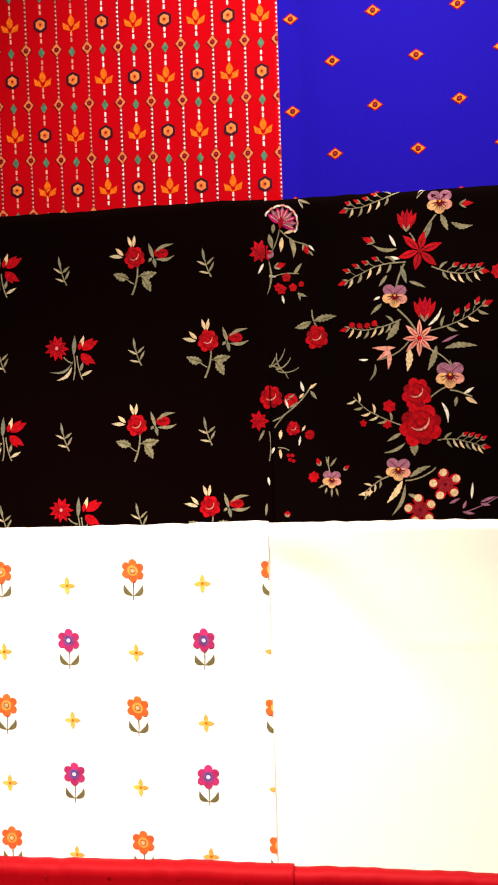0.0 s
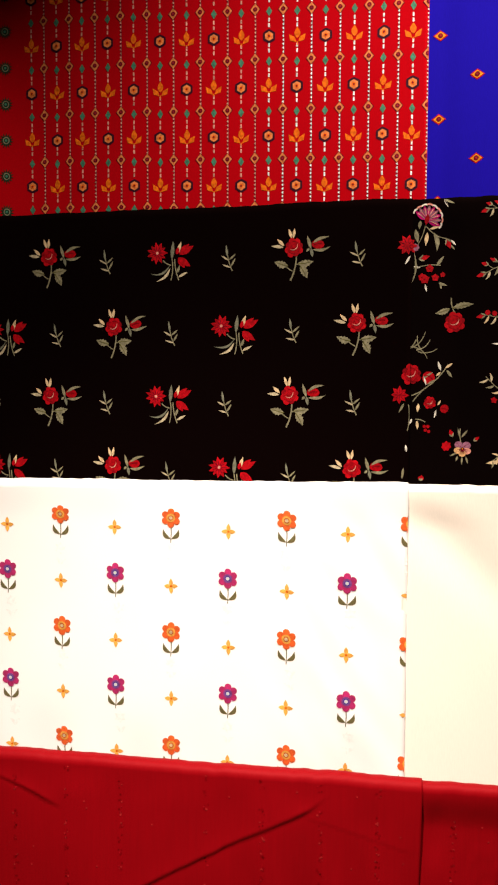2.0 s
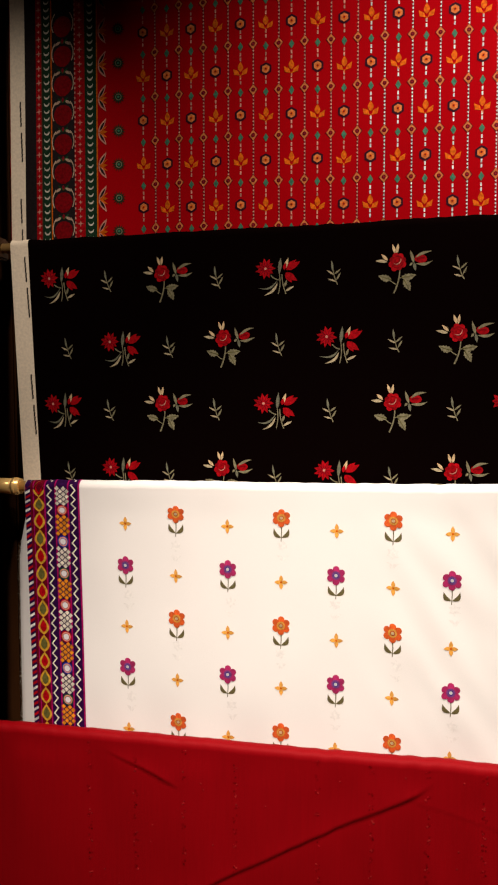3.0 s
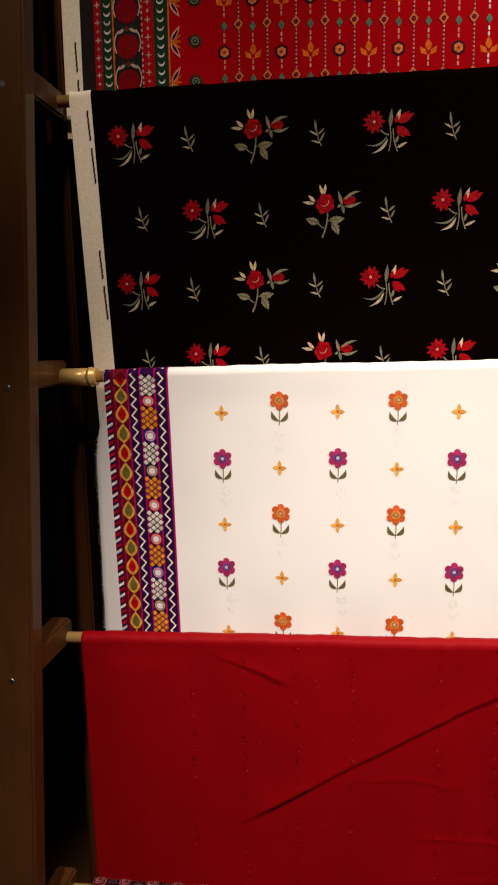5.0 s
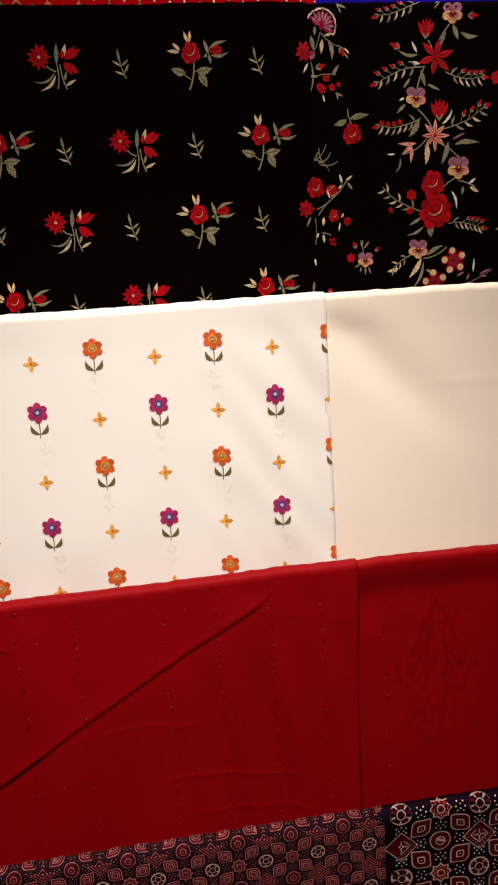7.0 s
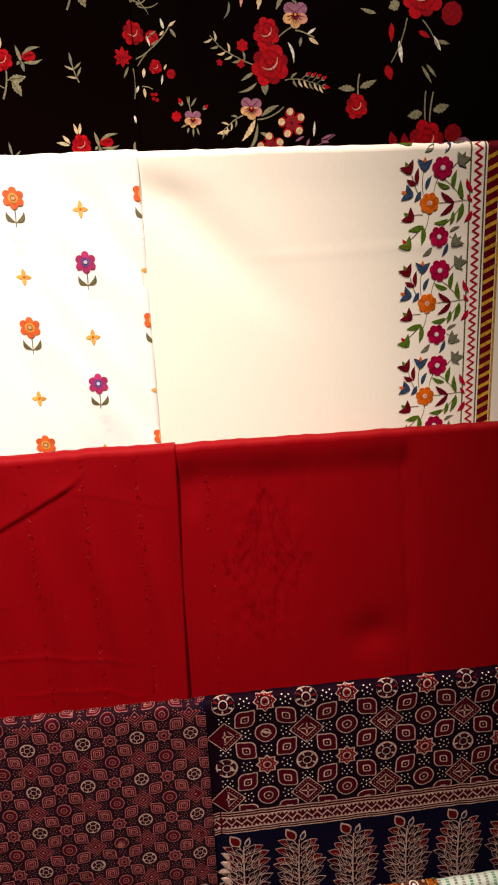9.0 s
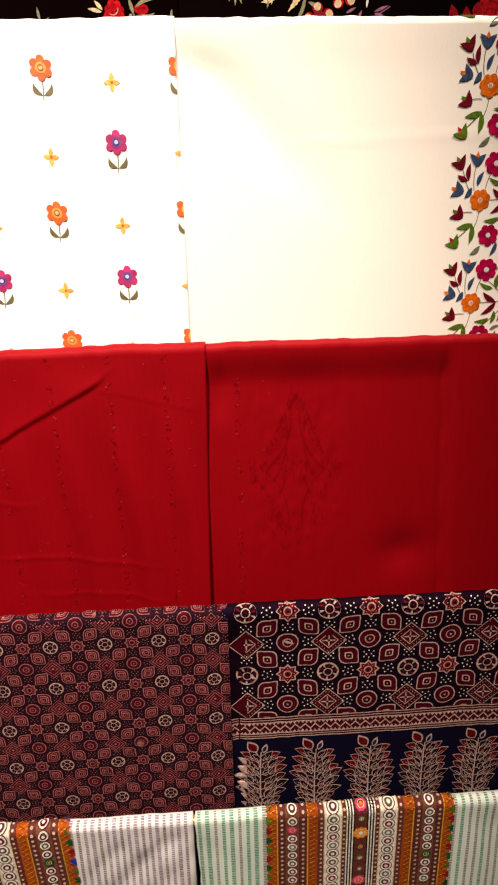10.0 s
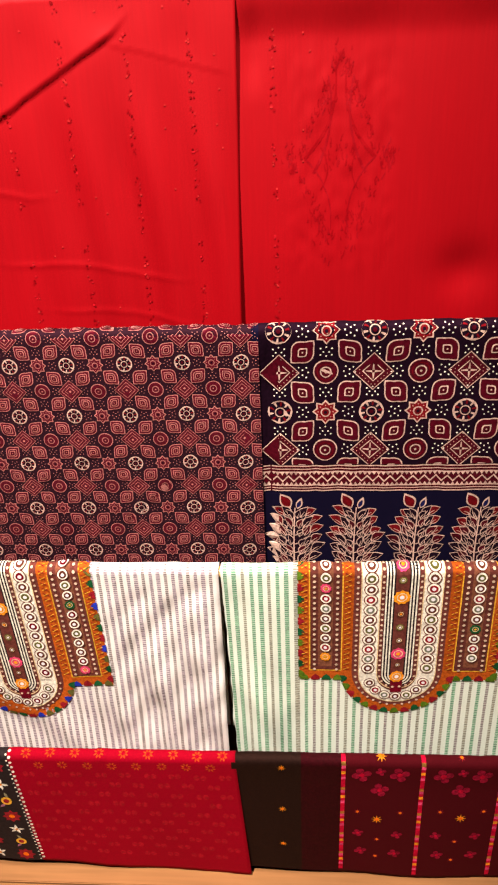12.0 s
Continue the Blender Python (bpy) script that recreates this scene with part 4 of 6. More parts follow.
for x0, y0, x1, y1 in ((600, -960, 632, -944), (640, -985, 675, -990), (690, -955, 735, -938), (690, -960, 720, -965), (640, -975, 650, -950)):
    m.leaf(x0, y0, x1, y1, 11, "mauve", 1)
m.leaf(665, -945, 668, -895, 10, "ivory").end()
# flowers further along the panel
m = Motif(panel, "embroidered_spray", 0.320, 1.641, split=True)
rose(m, 0, 0, 27)
star_flower(m, -39, 29, 22, 7, "sage", "ivory", 1, 0.5)
m.leaf(-10, 62, 12, 66, 10, "cream", 0, 0.1).leaf(-30, -8, -44, -14, 16, "sage", 0, 0, 4).leaf(-52, 4, -60, 22, 9, "cream").leaf(-52, -2, -72, 6, 9, "sage").leaf(-60, -20, -80, -14, 6, "sage").curve(-20, 20, 10, 55, -0.2, 1.6, "sage").curve(15, 50, 42, 62, 0.3, 1.6, "sage").curve(15, 45, 45, 48, 0.3, 1.6, "sage").curve(12, 52, 30, 78, 0.2, 1.6, "sage")
m.leaf(-40, -30, -40, -52, 9, "red").leaf(-46, -78, -40, -95, 14, "red", 1).leaf(-5, -40, 10, -48, 8, "red").leaf(-30, -50, -26, -76, 7, "ivory").leaf(15, -45, 25, -62, 6, "ivory").leaf(20, -50, 36, -54, 6, "sage").curve(-20, -25, -40, -75, 0.1, 1.5, "sage").curve(0, -28, 22, -60, 0.1, 1.5, "sage").leaf(0, -80, 14, -100, 5, "sage").leaf(6, -78, 20, -92, 5, "sage")
m.disc(38, -20, 14, "dark_red", 0, 9).disc(34, 12, 12, "dark_red", 0, 9).end()
m = Motif(panel, "embroidered_spray", 0.239, 1.728, split=True)
pansy(m, 0, 0, 14)
m.star(-26, 4, 7, 9, 7, "red", 1).leaf(-16, 18, -22, 30, 8, "red").leaf(0, 15, -6, 34, 4, "sage").leaf(4, 15, 12, 32, 4, "sage").leaf(12, 12, 26, 20, 6, "red").leaf(-6, -14, -10, -24, 3, "sage").leaf(4, -14, 8, -26, 3, "sage").end()
m = Motif(panel, "embroidered_spray", 0.235, 1.516, split=True)
rose(m, 0, 0, 15)
m.curve(2, 14, 4, 38, 0.1, 1.8, "sage").leaf(4, 22, 26, 30, 10, "sage", 0, 0, 5).leaf(-2, 20, -24, 22, 10, "sage", 0, 0, 5).end()
m = Motif(panel, "embroidered_spray", 0.328, 1.472, split=True)
rose(m, 0, 0, 26)
m.curve(-2, 24, -2, 60, 0.05, 1.8, "sage").curve(4, 24, 8, 60, 0.05, 1.8, "sage").leaf(8, 38, 30, 44, 14, "sage", 0, 0, 5).leaf(-6, 34, -26, 32, 14, "sage", 0, 0, 5).leaf(-42, -6, -48, 14, 14, "dark_red").leaf(-28, -8, -30, 12, 14, "dark_red").disc(36, 10, 12, "dark_red", 0, 9).disc(50, -8, 14, "mauve", 0, 9).end()
m = Motif(panel, "embroidered_spray", 0.300, 1.800, split=True)
star_flower(m, -8, 10, 13, 6, "mauve", "ivory", 1, 0.7)
star_flower(m, 22, 16, 13, 6, "mauve", "ivory", 1, 0.7)
m.leaf(-30, 0, -60, 8, 14, "cream", 0, 0.05, 5).leaf(-32, 2, -52, 24, 11, "sage").leaf(-20, -8, -40, -6, 9, "ivory").leaf(-30, -4, -46, -14, 12, "sage").leaf(2, -10, 4, -26, 14, "dark_red").curve(-20, -10, -80, -40, 0.1, 1.4, "sage").leaf(-50, -24, -66, -20, 4, "ivory").leaf(-60, -30, -76, -32, 4, "ivory").leaf(-40, -30, -52, -44, 4, "ivory").leaf(-30, -40, -36, -52, 8, "red").leaf(20, -30, 24, -46, 4, "ivory")
for x, y in ((44, -22), (54, -14), (58, -30), (48, -34)):
    m.disc(x, y, 9, "red", 1, 8)
m.end()
# ---- third row: white cotton with flowers, plain white silk with a border ----


def wave_c(x, z):
    return 0.0022 * nz(x, z, 5, 3, 8) + 0.0009 * nz(x, z, 16, 9, 9) + 0.0024 * nz(x + 0.6 * z, z, 24, 9, 41) * ramp(x, -0.28, -0.14) + 0.004 * ramp(1.17 - z, 0, 0.12) * nz(x, z, 14, 2, 10)


yc, tc = ROWS_AT["C"]
white = Cloth("white_flower_fabric", "white cotton with small orange and purple flowers and a mirror-work border", -0.734, -0.0455, yc, tc, 1.00, WHITE_COTTON, wave_c, lean=0.024, droop=1.0, seed=8, back=0.40, back_shift=-0.022, edge=0.001)


def daisy(cloth, x, z, petal, heart, eye, **kw):
    m = Motif(cloth, "flower_motif", x, z, jitter=0.0006, **kw)
    m.line([(0, -6), (0.4, -20), (-0.4, -33)], (1.5, 0.9), "stem_olive")
    m.leaf(-0.5, -28, -10.5, -15, 5.6, "stem_olive", 0, 0.20).leaf(0.5, -28, 10.5, -15, 5.6, "stem_olive", 0, -0.20)
    for i in range(6):
        a = i * math.pi / 3 + 0.5
        m.disc(8.6 * math.cos(a), 8.6 * math.sin(a), 4.7, petal, 1 + 0.2 * i, 10)
    m.disc(0, 0, 6.0, heart, 3, 14).ring(0, 0, 3.0, 0.8, eye, 4, 12).disc(0, 0, 2.4, "cream" if petal == "pale_orange" else "mirror", 5, 10).end()


def show_through(cloth, x, z):
    """The faint flower of the back layer, seen through thin cotton, painted on the front."""
    m = Motif(cloth, "show_through_motif", x + 0.002, z - 0.044, lift=0.00015, jitter=0.004)
    m.star(0, 0, 5.5, 9, 6, "ghost").leaf(-1, -22, -9, -13, 4.5, "ghost", 0, -0.2).leaf(1, -22, 9, -13, 4.5, "ghost", 0, 0.2).end()


def cross(cloth, x, z, **kw):
    m = Motif(cloth, "cross_motif", x, z, jitter=0.0008, **kw)
    for dx, dy in ((0, 10.5), (0, -10.5), (9.5, 0), (-9.5, 0)):
        m.leaf(0, 0, dx, dy, 5.4, "pale_amber")
    m.disc(0, 0, 1.6, "orange", 1, 8).end()


for i in range(-4, 2):
    for j, z in enumerate((1.417, 1.265, 1.113)):
        x = -0.1950 + 0.1525 * i
        if -0.63 < x < -0.02:
            daisy(white, x, z, "pale_orange", "pale_amber", "star_orange")
            if z > 1.2:
                show_through(white, x, z)
        if -0.63 < x + 0.0762 < -0.05:
            cross(white, x + 0.0762, z - 0.016)
    for z in (1.340, 1.189):
        x = -0.1190 + 0.1525 * i
        if -0.62 < x < -0.05:
            daisy(white, x, z, "pale_purple", "violet", "blue")
            show_through(white, x, z)
        if -0.63 < x + 0.0762 < -0.03:
            cross(white, x + 0.0762, z - 0.014)
# mirror-work border: slanted stripes, ovals, zigzags, checks and round mirrors
E0 = -734
for x0, x1, col, layer in ((0, 9, "border_navy", 0), (9, 32, "maroon", 0), (32, 48, "border_navy", 0), (48, 70, "border_navy", 0), (70, 87, "border_navy", 0), (13, 14.6, "magenta", 1), (31, 33.2, "magenta", 1), (48, 50.2, "magenta", 1), (68, 70.4, "magenta", 1), (85, 87.6, "magenta", 1)):
    Motif(white, "border_band", lift=0.0004).band(E0 + x0, E0 + x1, 1005, 1480, col, layer, 5).end()
stitches = Motif(white, "border_stitching", lift=0.0006)
for i in range(60):
    z = 1006 + i * 8
    stitches.poly([(E0 + 0.5, z), (E0 + 8.5, z + 5), (E0 + 8.5, z + 9), (E0 + 0.5, z + 4)], "white" if i % 2 else "red", 0)
for x in (39.5, 77.5):
    pts = [(E0 + x + (3.4 if i % 2 else -3.4), 1004 + i * 7.6) for i in range(63)]
    stitches.line(pts, 2.6, "ivory", 1)
stitches.end("white zigzag stitching", "stuff")
for i in range(17):
    z = 1.455 - i * 0.0266
    m = Motif(white, "oval_motif", -0.7115, z, lift=0.0007)
    m.leaf(0, -13.3, 0, 13.3, 18, "gold").leaf(0, -9.5, 0, 9.5, 11, "red" if i % 2 == 0 else "olive", 1).end()
for i, col in enumerate(("red", "blue", "green", "crimson", "red", "blue", "green", "crimson", "red")):
    z = 1.419 - 0.0478 * i
    m = Motif(white, "mirror_motif", -0.6745, z, lift=0.0008)
    m.disc(0, 0, 9, col, 0, 16).ring(0, 0, 6.3, 1.8, "blush", 1, 16).disc(0, 0, 4.6, "mirror", 2, 12).end("small round mirror in stitched ring")
    for up in ((1, -1) if i == 0 else (-1,)):
        col2 = ("amber", "ivory")[i % 2] if up < 0 else "ivory"
        m = Motif(white, "check_motif", -0.6745, z + 0.0239 * up, lift=0.0007)
        for a in range(4):
            for b in range(7):
                if (a + b) % 2 == 0:
                    m.disc(-7.8 + a * 5.2, -12.6 + b * 4.2, 3.7, col2, 0, 4)
        m.end()
fringe = Motif(white, "raw_fringe", lift=0.0)
rng = random.Random(4)
back_w = white.zc + math.pi * white.r
for i in range(420):
    w = back_w + 0.08 + i * 0.00075
    p = white.place(white.x0, w, 0)
    n = len(fringe.verts)
    l = rng.uniform(0.0005, 0.006) * rng.uniform(0.3, 1.0)
    fringe.verts += [p, p + Vector((0, 0.0, -0.0006)), p + Vector((-l, rng.uniform(-0.003, 0.003), rng.uniform(-0.004, 0.003)))]
    fringe.faces.append((n, n + 1, n + 2))
    fringe.slots.append(0)
fringe.used = ["ivory"]
fringe.end("frayed raw edge", "stuff")


def wave_c2(x, z):
    pull = -0.006 * math.exp(-((x + 0.03 - 0.9 * (1.43 - z)) / 0.045) ** 2) * ramp(z, 1.22, 1.40)
    return 0.0018 * nz(x, z, 4, 3, 11) + pull + 0.0006 * math.exp(-((z - 1.335 - 0.02 * x) / 0.003) ** 2) * ramp(x, 0.05, 0.15)


plain = Cloth("white_silk_fabric", "plain cream silk with an embroidered flower border, folded over the tube", -0.052, 0.78, yc + 0.0017, tc - 0.0017, 1.00, WHITE_SILK, wave_c2, r=0.0088, recess=0.0, seed=9)


def border_repeat(z):
    m = Motif(plain, "border_spray", 0.317, z, 0.000278, split=True)
    g = "leaf_green"
    for x0, y0, x1, y1, b in ((45, 0, 190, 5, 0.0), (20, 45, 40, 110, 0.1), (0, -45, -20, -120, 0.1), (-40, 20, -85, 120, 0.1), (-30, -50, -90, -60, -0.1), (60, 105, 150, 20, 0.1), (60, -105, 150, -20, -0.1), (-30, 40, -30, 140, 0.1), (105, 145, 140, 180, 0.1), (100, -150, 130, -170, 0.1), (-30, -100, -95, -165, 0.1)):
        m.curve(x0, y0, x1, y1, b, 3, "olive", 0)
    for cx, cy, r, col, heart in ((0, 0, 46, "orange", "blush"), (58, 149, 50, "border_pink", "mirror"), (50, -149, 47, "border_pink", "mirror")):
        for i in range(7):
            a = 2 * math.pi * i / 7 + 0.3
            m.disc(cx + 0.62 * r * math.cos(a), cy + 0.62 * r * math.sin(a), 0.4 * r, col, 1 + 0.1 * i, 9)
        m.disc(cx, cy, 0.42 * r, col, 2, 10).disc(cx, cy, 0.24 * r, "ivory", 3, 9).disc(cx, cy, 0.17 * r, heart, 4, 8)
    for x, y, turn, col, inner in ((-102, 150, 0.5, "maroon", g), (-26, 165, 0.0, "steel_blue", "orange"), (-102, 42, 1.2, "steel_blue", "orange"), (-94, -58, 0.9, "maroon", g), (-104, -180, 0.7, g, "crimson"), (150, 180, -0.4, "grey_green", "grey_green"), (132, -175, -0.9, "grey_green", "grey_green")):
        c, s = math.cos(turn), math.sin(turn)
        for t, w, k in ((0.7, 26, col), (-0.7, 26, col), (0.0, 24, inner)):
            dx, dy = 62 * math.sin(t * 0.9), 62 * math.cos(t * 0.9)
            m.leaf(x + 28 * s, y - 28 * c, x + 28 * s + dx * c - dy * s, y - 28 * c + dx * s + dy * c, w, k, 2 if k == col else 1, 0.12 * (1 if t > 0 else -1 if t < 0 else 0))
    for x0, y0, x1, y1, w, col in ((-62, 78, -110, 105, 22, "maroon"), (-58, 78, -55, 150, 22, "maroon"), (-18, 60, 8, 118, 20, "steel_blue"), (-42, 52, -72, 5, 22, "steel_blue"), (118, -2, 52, 50, 24, "maroon"), (118, -2, 50, -55, 24, "maroon"), (112, 58, 125, 138, 24, g), (98, 62, 32, 92, 20, g), (160, 5, 145, 95, 24, g), (158, -5, 130, -90, 26, g), (115, -40, 100, -100, 20, g), (92, -75, 22, -88, 20, g), (-25, -98, -100, -118, 26, g), (-28, -100, -35, -185, 24, g), (18, -195, -28, -232, 22, "grey_green"), (92, -180, 65, -238, 20, "steel_blue"), (130, 165, 172, 140, 14, "grey_green"), (100, -130, 150, -108, 14, "grey_green"), (205, 40, 172, 98, 22, "crimson"), (205, 0, 178, 30, 16, "crimson"), (205, -40, 168, -92, 22, "crimson")):
        m.leaf(x0, y0, x1, y1, w, col, 1, 0.08)
    m.end()


for z in (1.5185, 1.3935, 1.2685, 1.1440, 1.0200):
    border_repeat(z)
edge = Motif(plain, "edging", lift=0.0004)
edge.band(369, 371, 1005, 1485, "olive").band(388, 390, 1005, 1485, "olive").band(392, 408, 1005, 1485, "maroon").band(409, 412, 1005, 1485, "gold")
edge.line([(380 + (4.2 if i % 2 else -4.2), 1004 + i * 5.2) for i in range(92)], 3.6, "crimson", 1)
for i in range(34):
    edge.poly([(392, 1008 + i * 14), (408, 1015 + i * 14), (408, 1020 + i * 14), (392, 1013 + i * 14)], "gold", 1)
edge.end("zigzag and striped edging")

# ---- fourth row: red silk with a long crease ----


def crease(x, z, x0, z0, x1, z1, deep, wide):
    """A pressed fold along a line: cloth swells towards it and tucks under."""
    dx, dz = x1 - x0, z1 - z0
    l = math.hypot(dx, dz)
    t = ((x - x0) * dx + (z - z0) * dz) / l
    s = ((x - x0) * dz - (z - z0) * dx) / l
    fade = ramp(t, -0.01, 0.02) * ramp(l - t, -0.01, 0.03)
    if s > 0:
        return fade * deep * math.exp(-s / (5 * wide))
    return fade * deep * (-0.45 * math.exp(s / (1.6 * wide)) + 1.45 * math.exp(-((s / (0.55 * wide)) ** 2)))


def ridge(x, z, x0, z0, x1, z1, high, wide):
    """A raised wrinkle along a line."""
    dx, dz = x1 - x0, z1 - z0
    l = math.hypot(dx, dz)
    t = ((x - x0) * dx + (z - z0) * dz) / l
    s = ((x - x0) * dz - (z - z0) * dx) / l + 0.004 * math.sin(9 * t / l)
    return high * math.exp(-((s / wide) ** 2)) * ramp(t, 0, 0.3 * l) * ramp(l - t, 0, 0.3 * l)


def wave_d(x, z):
    bow = 0.012 * math.sin(math.pi * min(1, max(0, (x + 0.528) / 0.368)))
    d = crease(x, z - 0.6 * bow, -0.160, 1.066, -0.535, 0.845, 0.0024, 0.0038)
    d += crease(x, z, -0.49, 1.040, -0.60, 1.088, 0.0022, 0.003) + crease(x, z, -0.142, 1.083, -0.178, 1.052, 0.0018, 0.003) + crease(x, z, -0.035, 1.022, -0.190, 1.060, 0.0004, 0.0014)
    d += ridge(x, z, -0.07, 0.800, -0.36, 0.835, 0.0007, 0.0030) + ridge(x, z, -0.24, 0.905, -0.42, 0.912, 0.0006, 0.0030) + ridge(x, z, -0.06, 0.745, -0.30, 0.775, 0.0006, 0.003) + crease(x, z, -0.46, 0.895, -0.56, 0.83, 0.0014, 0.004)
    d += 0.0034 * math.sin(x * 88 + 1.8 * math.sin(z * 7)) * ramp(1.05 - z, 0, 0.15) * ramp(x, -0.36, -0.12)
    return d + 0.0045 * nz(x, z, 6, 3, 12) + 0.0026 * nz(x, z, 20, 1.6, 42) + 0.0012 * nz(x, z, 18, 8, 13)


yd, td = ROWS_AT["D"]
silk = Cloth("red_silk_fabric", "deep red silk with a long diagonal crease and fine beaded stripes", -0.772, -0.0265, yd, td, 0.63, RED_SILK, wave_d, lean=0.008, droop=1.0, step=0.0030, seed=12, splay=(0.0, -0.022))


def wave_d2(x, z):
    pleat = 0.0065 * ramp(x, 0.283 + 0.055 * (1.04 - z), 0.279 + 0.055 * (1.04 - z))
    pleat += 0.0055 * math.exp(-((x - 0.284 - 0.055 * (1.04 - z)) / 0.006) ** 2)
    dent = -0.006 * math.exp(-((x - 0.24) / 0.035) ** 2 - ((z - 0.80) / 0.03) ** 2)
    u, v = x - 0.086, z - 0.924
    inside = ramp(0.075 - abs(u), 0, 0.03) * ramp(0.135 - abs(v), 0, 0.04)
    pucker = (0.0013 * nz(x, z, 75, 16, 15) + 0.0010 * nz(x, z, 150, 60, 16)) * inside
    lip = -0.003 * math.exp(-((x + 0.012) / 0.012) ** 2) * ramp(z, 0.99, 1.04)
    return -pleat + dent + pucker + lip + 0.0028 * nz(x, z, 5, 3, 14) + 0.0016 * nz(x, z, 16, 1.5, 43)


silk_right = Cloth("embroidered_red_silk", "deep red silk with a tone-on-tone embroidered medallion, folded over the tube", -0.052, 0.78, yd + 0.0017, td - 0.0017, 0.63, RED_SILK, wave_d2, r=0.0088, recess=0.0012, step=0.0045, seed=13)
rng = random.Random(8)
for cloth, xs in ((silk, (-0.62, -0.55, -0.478, -0.405, -0.292, -0.221, -0.149, -0.078)), (silk_right, (0.011,))):
    # beads take shade, highlight and glint tones as their own colours
    beads = Motif(cloth, "bead_work", lift=0.0003)
    for x in xs:
        z = 0.68
        while z < 1.105:
            if rng.random() < 0.8:
                for _ in range(5):
                    beads.disc(1000 * x + rng.uniform(-3, 3), 1000 * z + rng.uniform(-6, 6), rng.uniform(0.8, 1.7), rng.choice(("silk_shadow", "bead", "silk_shadow", "silk_highlight", "bead_glint")), 1, 6)
            z += 0.018
        for _ in range(4):
            beads.disc(1000 * (x + rng.uniform(0.02, 0.05)), 1000 * rng.uniform(0.68, 1.09), 1.2, "bead_glint", 1, 6)
    beads.end("fine tone-on-tone beading", "stuff")
# streaks of pucker shade are painted as darker stitches
m = Motif(silk_right, "medallion_embroidery", 0.086, 0.924, lift=0.0002, layer=0.0001)


def tuft(x, y, r, n):
    """A small burst of satin stitches, tone on tone, darkened for the puckers' shade."""
    for _ in range(n):
        a, q = rng.uniform(0, 2 * math.pi), r * rng.uniform(0.1, 1.0)
        p, t = (x + q * math.cos(a), y + 1.3 * q * math.sin(a)), rng.uniform(-0.5, 0.5) + math.pi / 2
        l = rng.uniform(3, 8)
        m.curve(p[0], p[1], p[0] + l * math.cos(t), p[1] + l * math.sin(t), rng.uniform(-0.4, 0.4), (1.7, 0.8), rng.choice(("silk_shadow", "silk_shadow", "silk_shadow", "silk_soft")), rng.uniform(0, 1), 3)


for x, y, r, n in ((0, 108, 14, 26), (-14, 66, 12, 16), (14, 66, 12, 16), (0, 6, 20, 34), (0, -78, 30, 44), (-28, -62, 12, 12), (28, -62, 12, 12)):
    tuft(x, y, r, n)
for s in (-1, 1):
    tuft(s * 56, 8, 13, 30)
    m.curve(s * 6, 100, s * 40, 8, -0.25 * s, (1.6, 4.0), "silk_shadow", 0, 12)
    m.curve(s * 14, 92, s * 30, -8, -0.2 * s, (1.4, 3.2), "silk_soft", 0, 12)
    m.curve(s * 40, 8, s * 10, -70, -0.25 * s, (2.0, 0.8), "silk_soft", 0, 10)
    m.curve(s * 22, 20, s * 22, -26, -0.35 * s, 1.3, "silk_shadow", 0, 8)
    for k in range(6):
        tuft(s * (8 + 8 * k - 0.35 * k * k), 96 - 16 * k, 5, 7)
        tuft(s * (52 - 8 * k), -4 - 14 * k, 6, 6)
m.end("tone-on-tone embroidered medallion")

# ---- fifth row: block-printed cottons ----


def wheel(m, u, fine=False):
    m.disc(0, 0, 0.285 * u, "bp_beige", 0, 18).disc(0, 0, 0.238 * u, "bp_ground", 1, 16)
    for i in range(10):
        a = i * math.pi / 5 + 0.2
        m.line([(0.15 * u * math.cos(a), 0.15 * u * math.sin(a)), (0.25 * u * math.cos(a), 0.25 * u * math.sin(a))], (0.03 * u, 0.06 * u), "bp_beige" if i % 2 else "bp_red", 2)
    m.ring(0, 0, 0.11 * u, 0.026 * u, "bp_beige", 3, 12).disc(0, 0, 0.05 * u, "bp_fill", 3, 6)


def eight_star(m, u, fine=False):
    m.star(0, 0, 0.225 * u, 0.305 * u, 8, "bp_beige").star(0, 0, 0.185 * u, 0.26 * u, 8, "bp_red", 1)
    for i in range(8):
        a = i * math.pi / 4
        m.disc(0.17 * u * math.sin(a), 0.17 * u * math.cos(a), 0.016 * u, "bp_beige", 2, 4)
    m.disc(0, 0, 0.115 * u, "bp_beige", 2, 12).disc(0, 0, 0.085 * u, "bp_red", 3, 9).disc(0, 0, 0.04 * u, "bp_ground", 4, 6)


def squares(m, u, radii, w, col, layer):
    """Concentric thin outlines of a diamond."""
    for r in radii:
        p = [(-r * u, 0), (0, -r * u * 0.97), (r * u, 0), (0, r * u * 0.97)]
        m.line(p + [p[0]], w * u, col, layer)


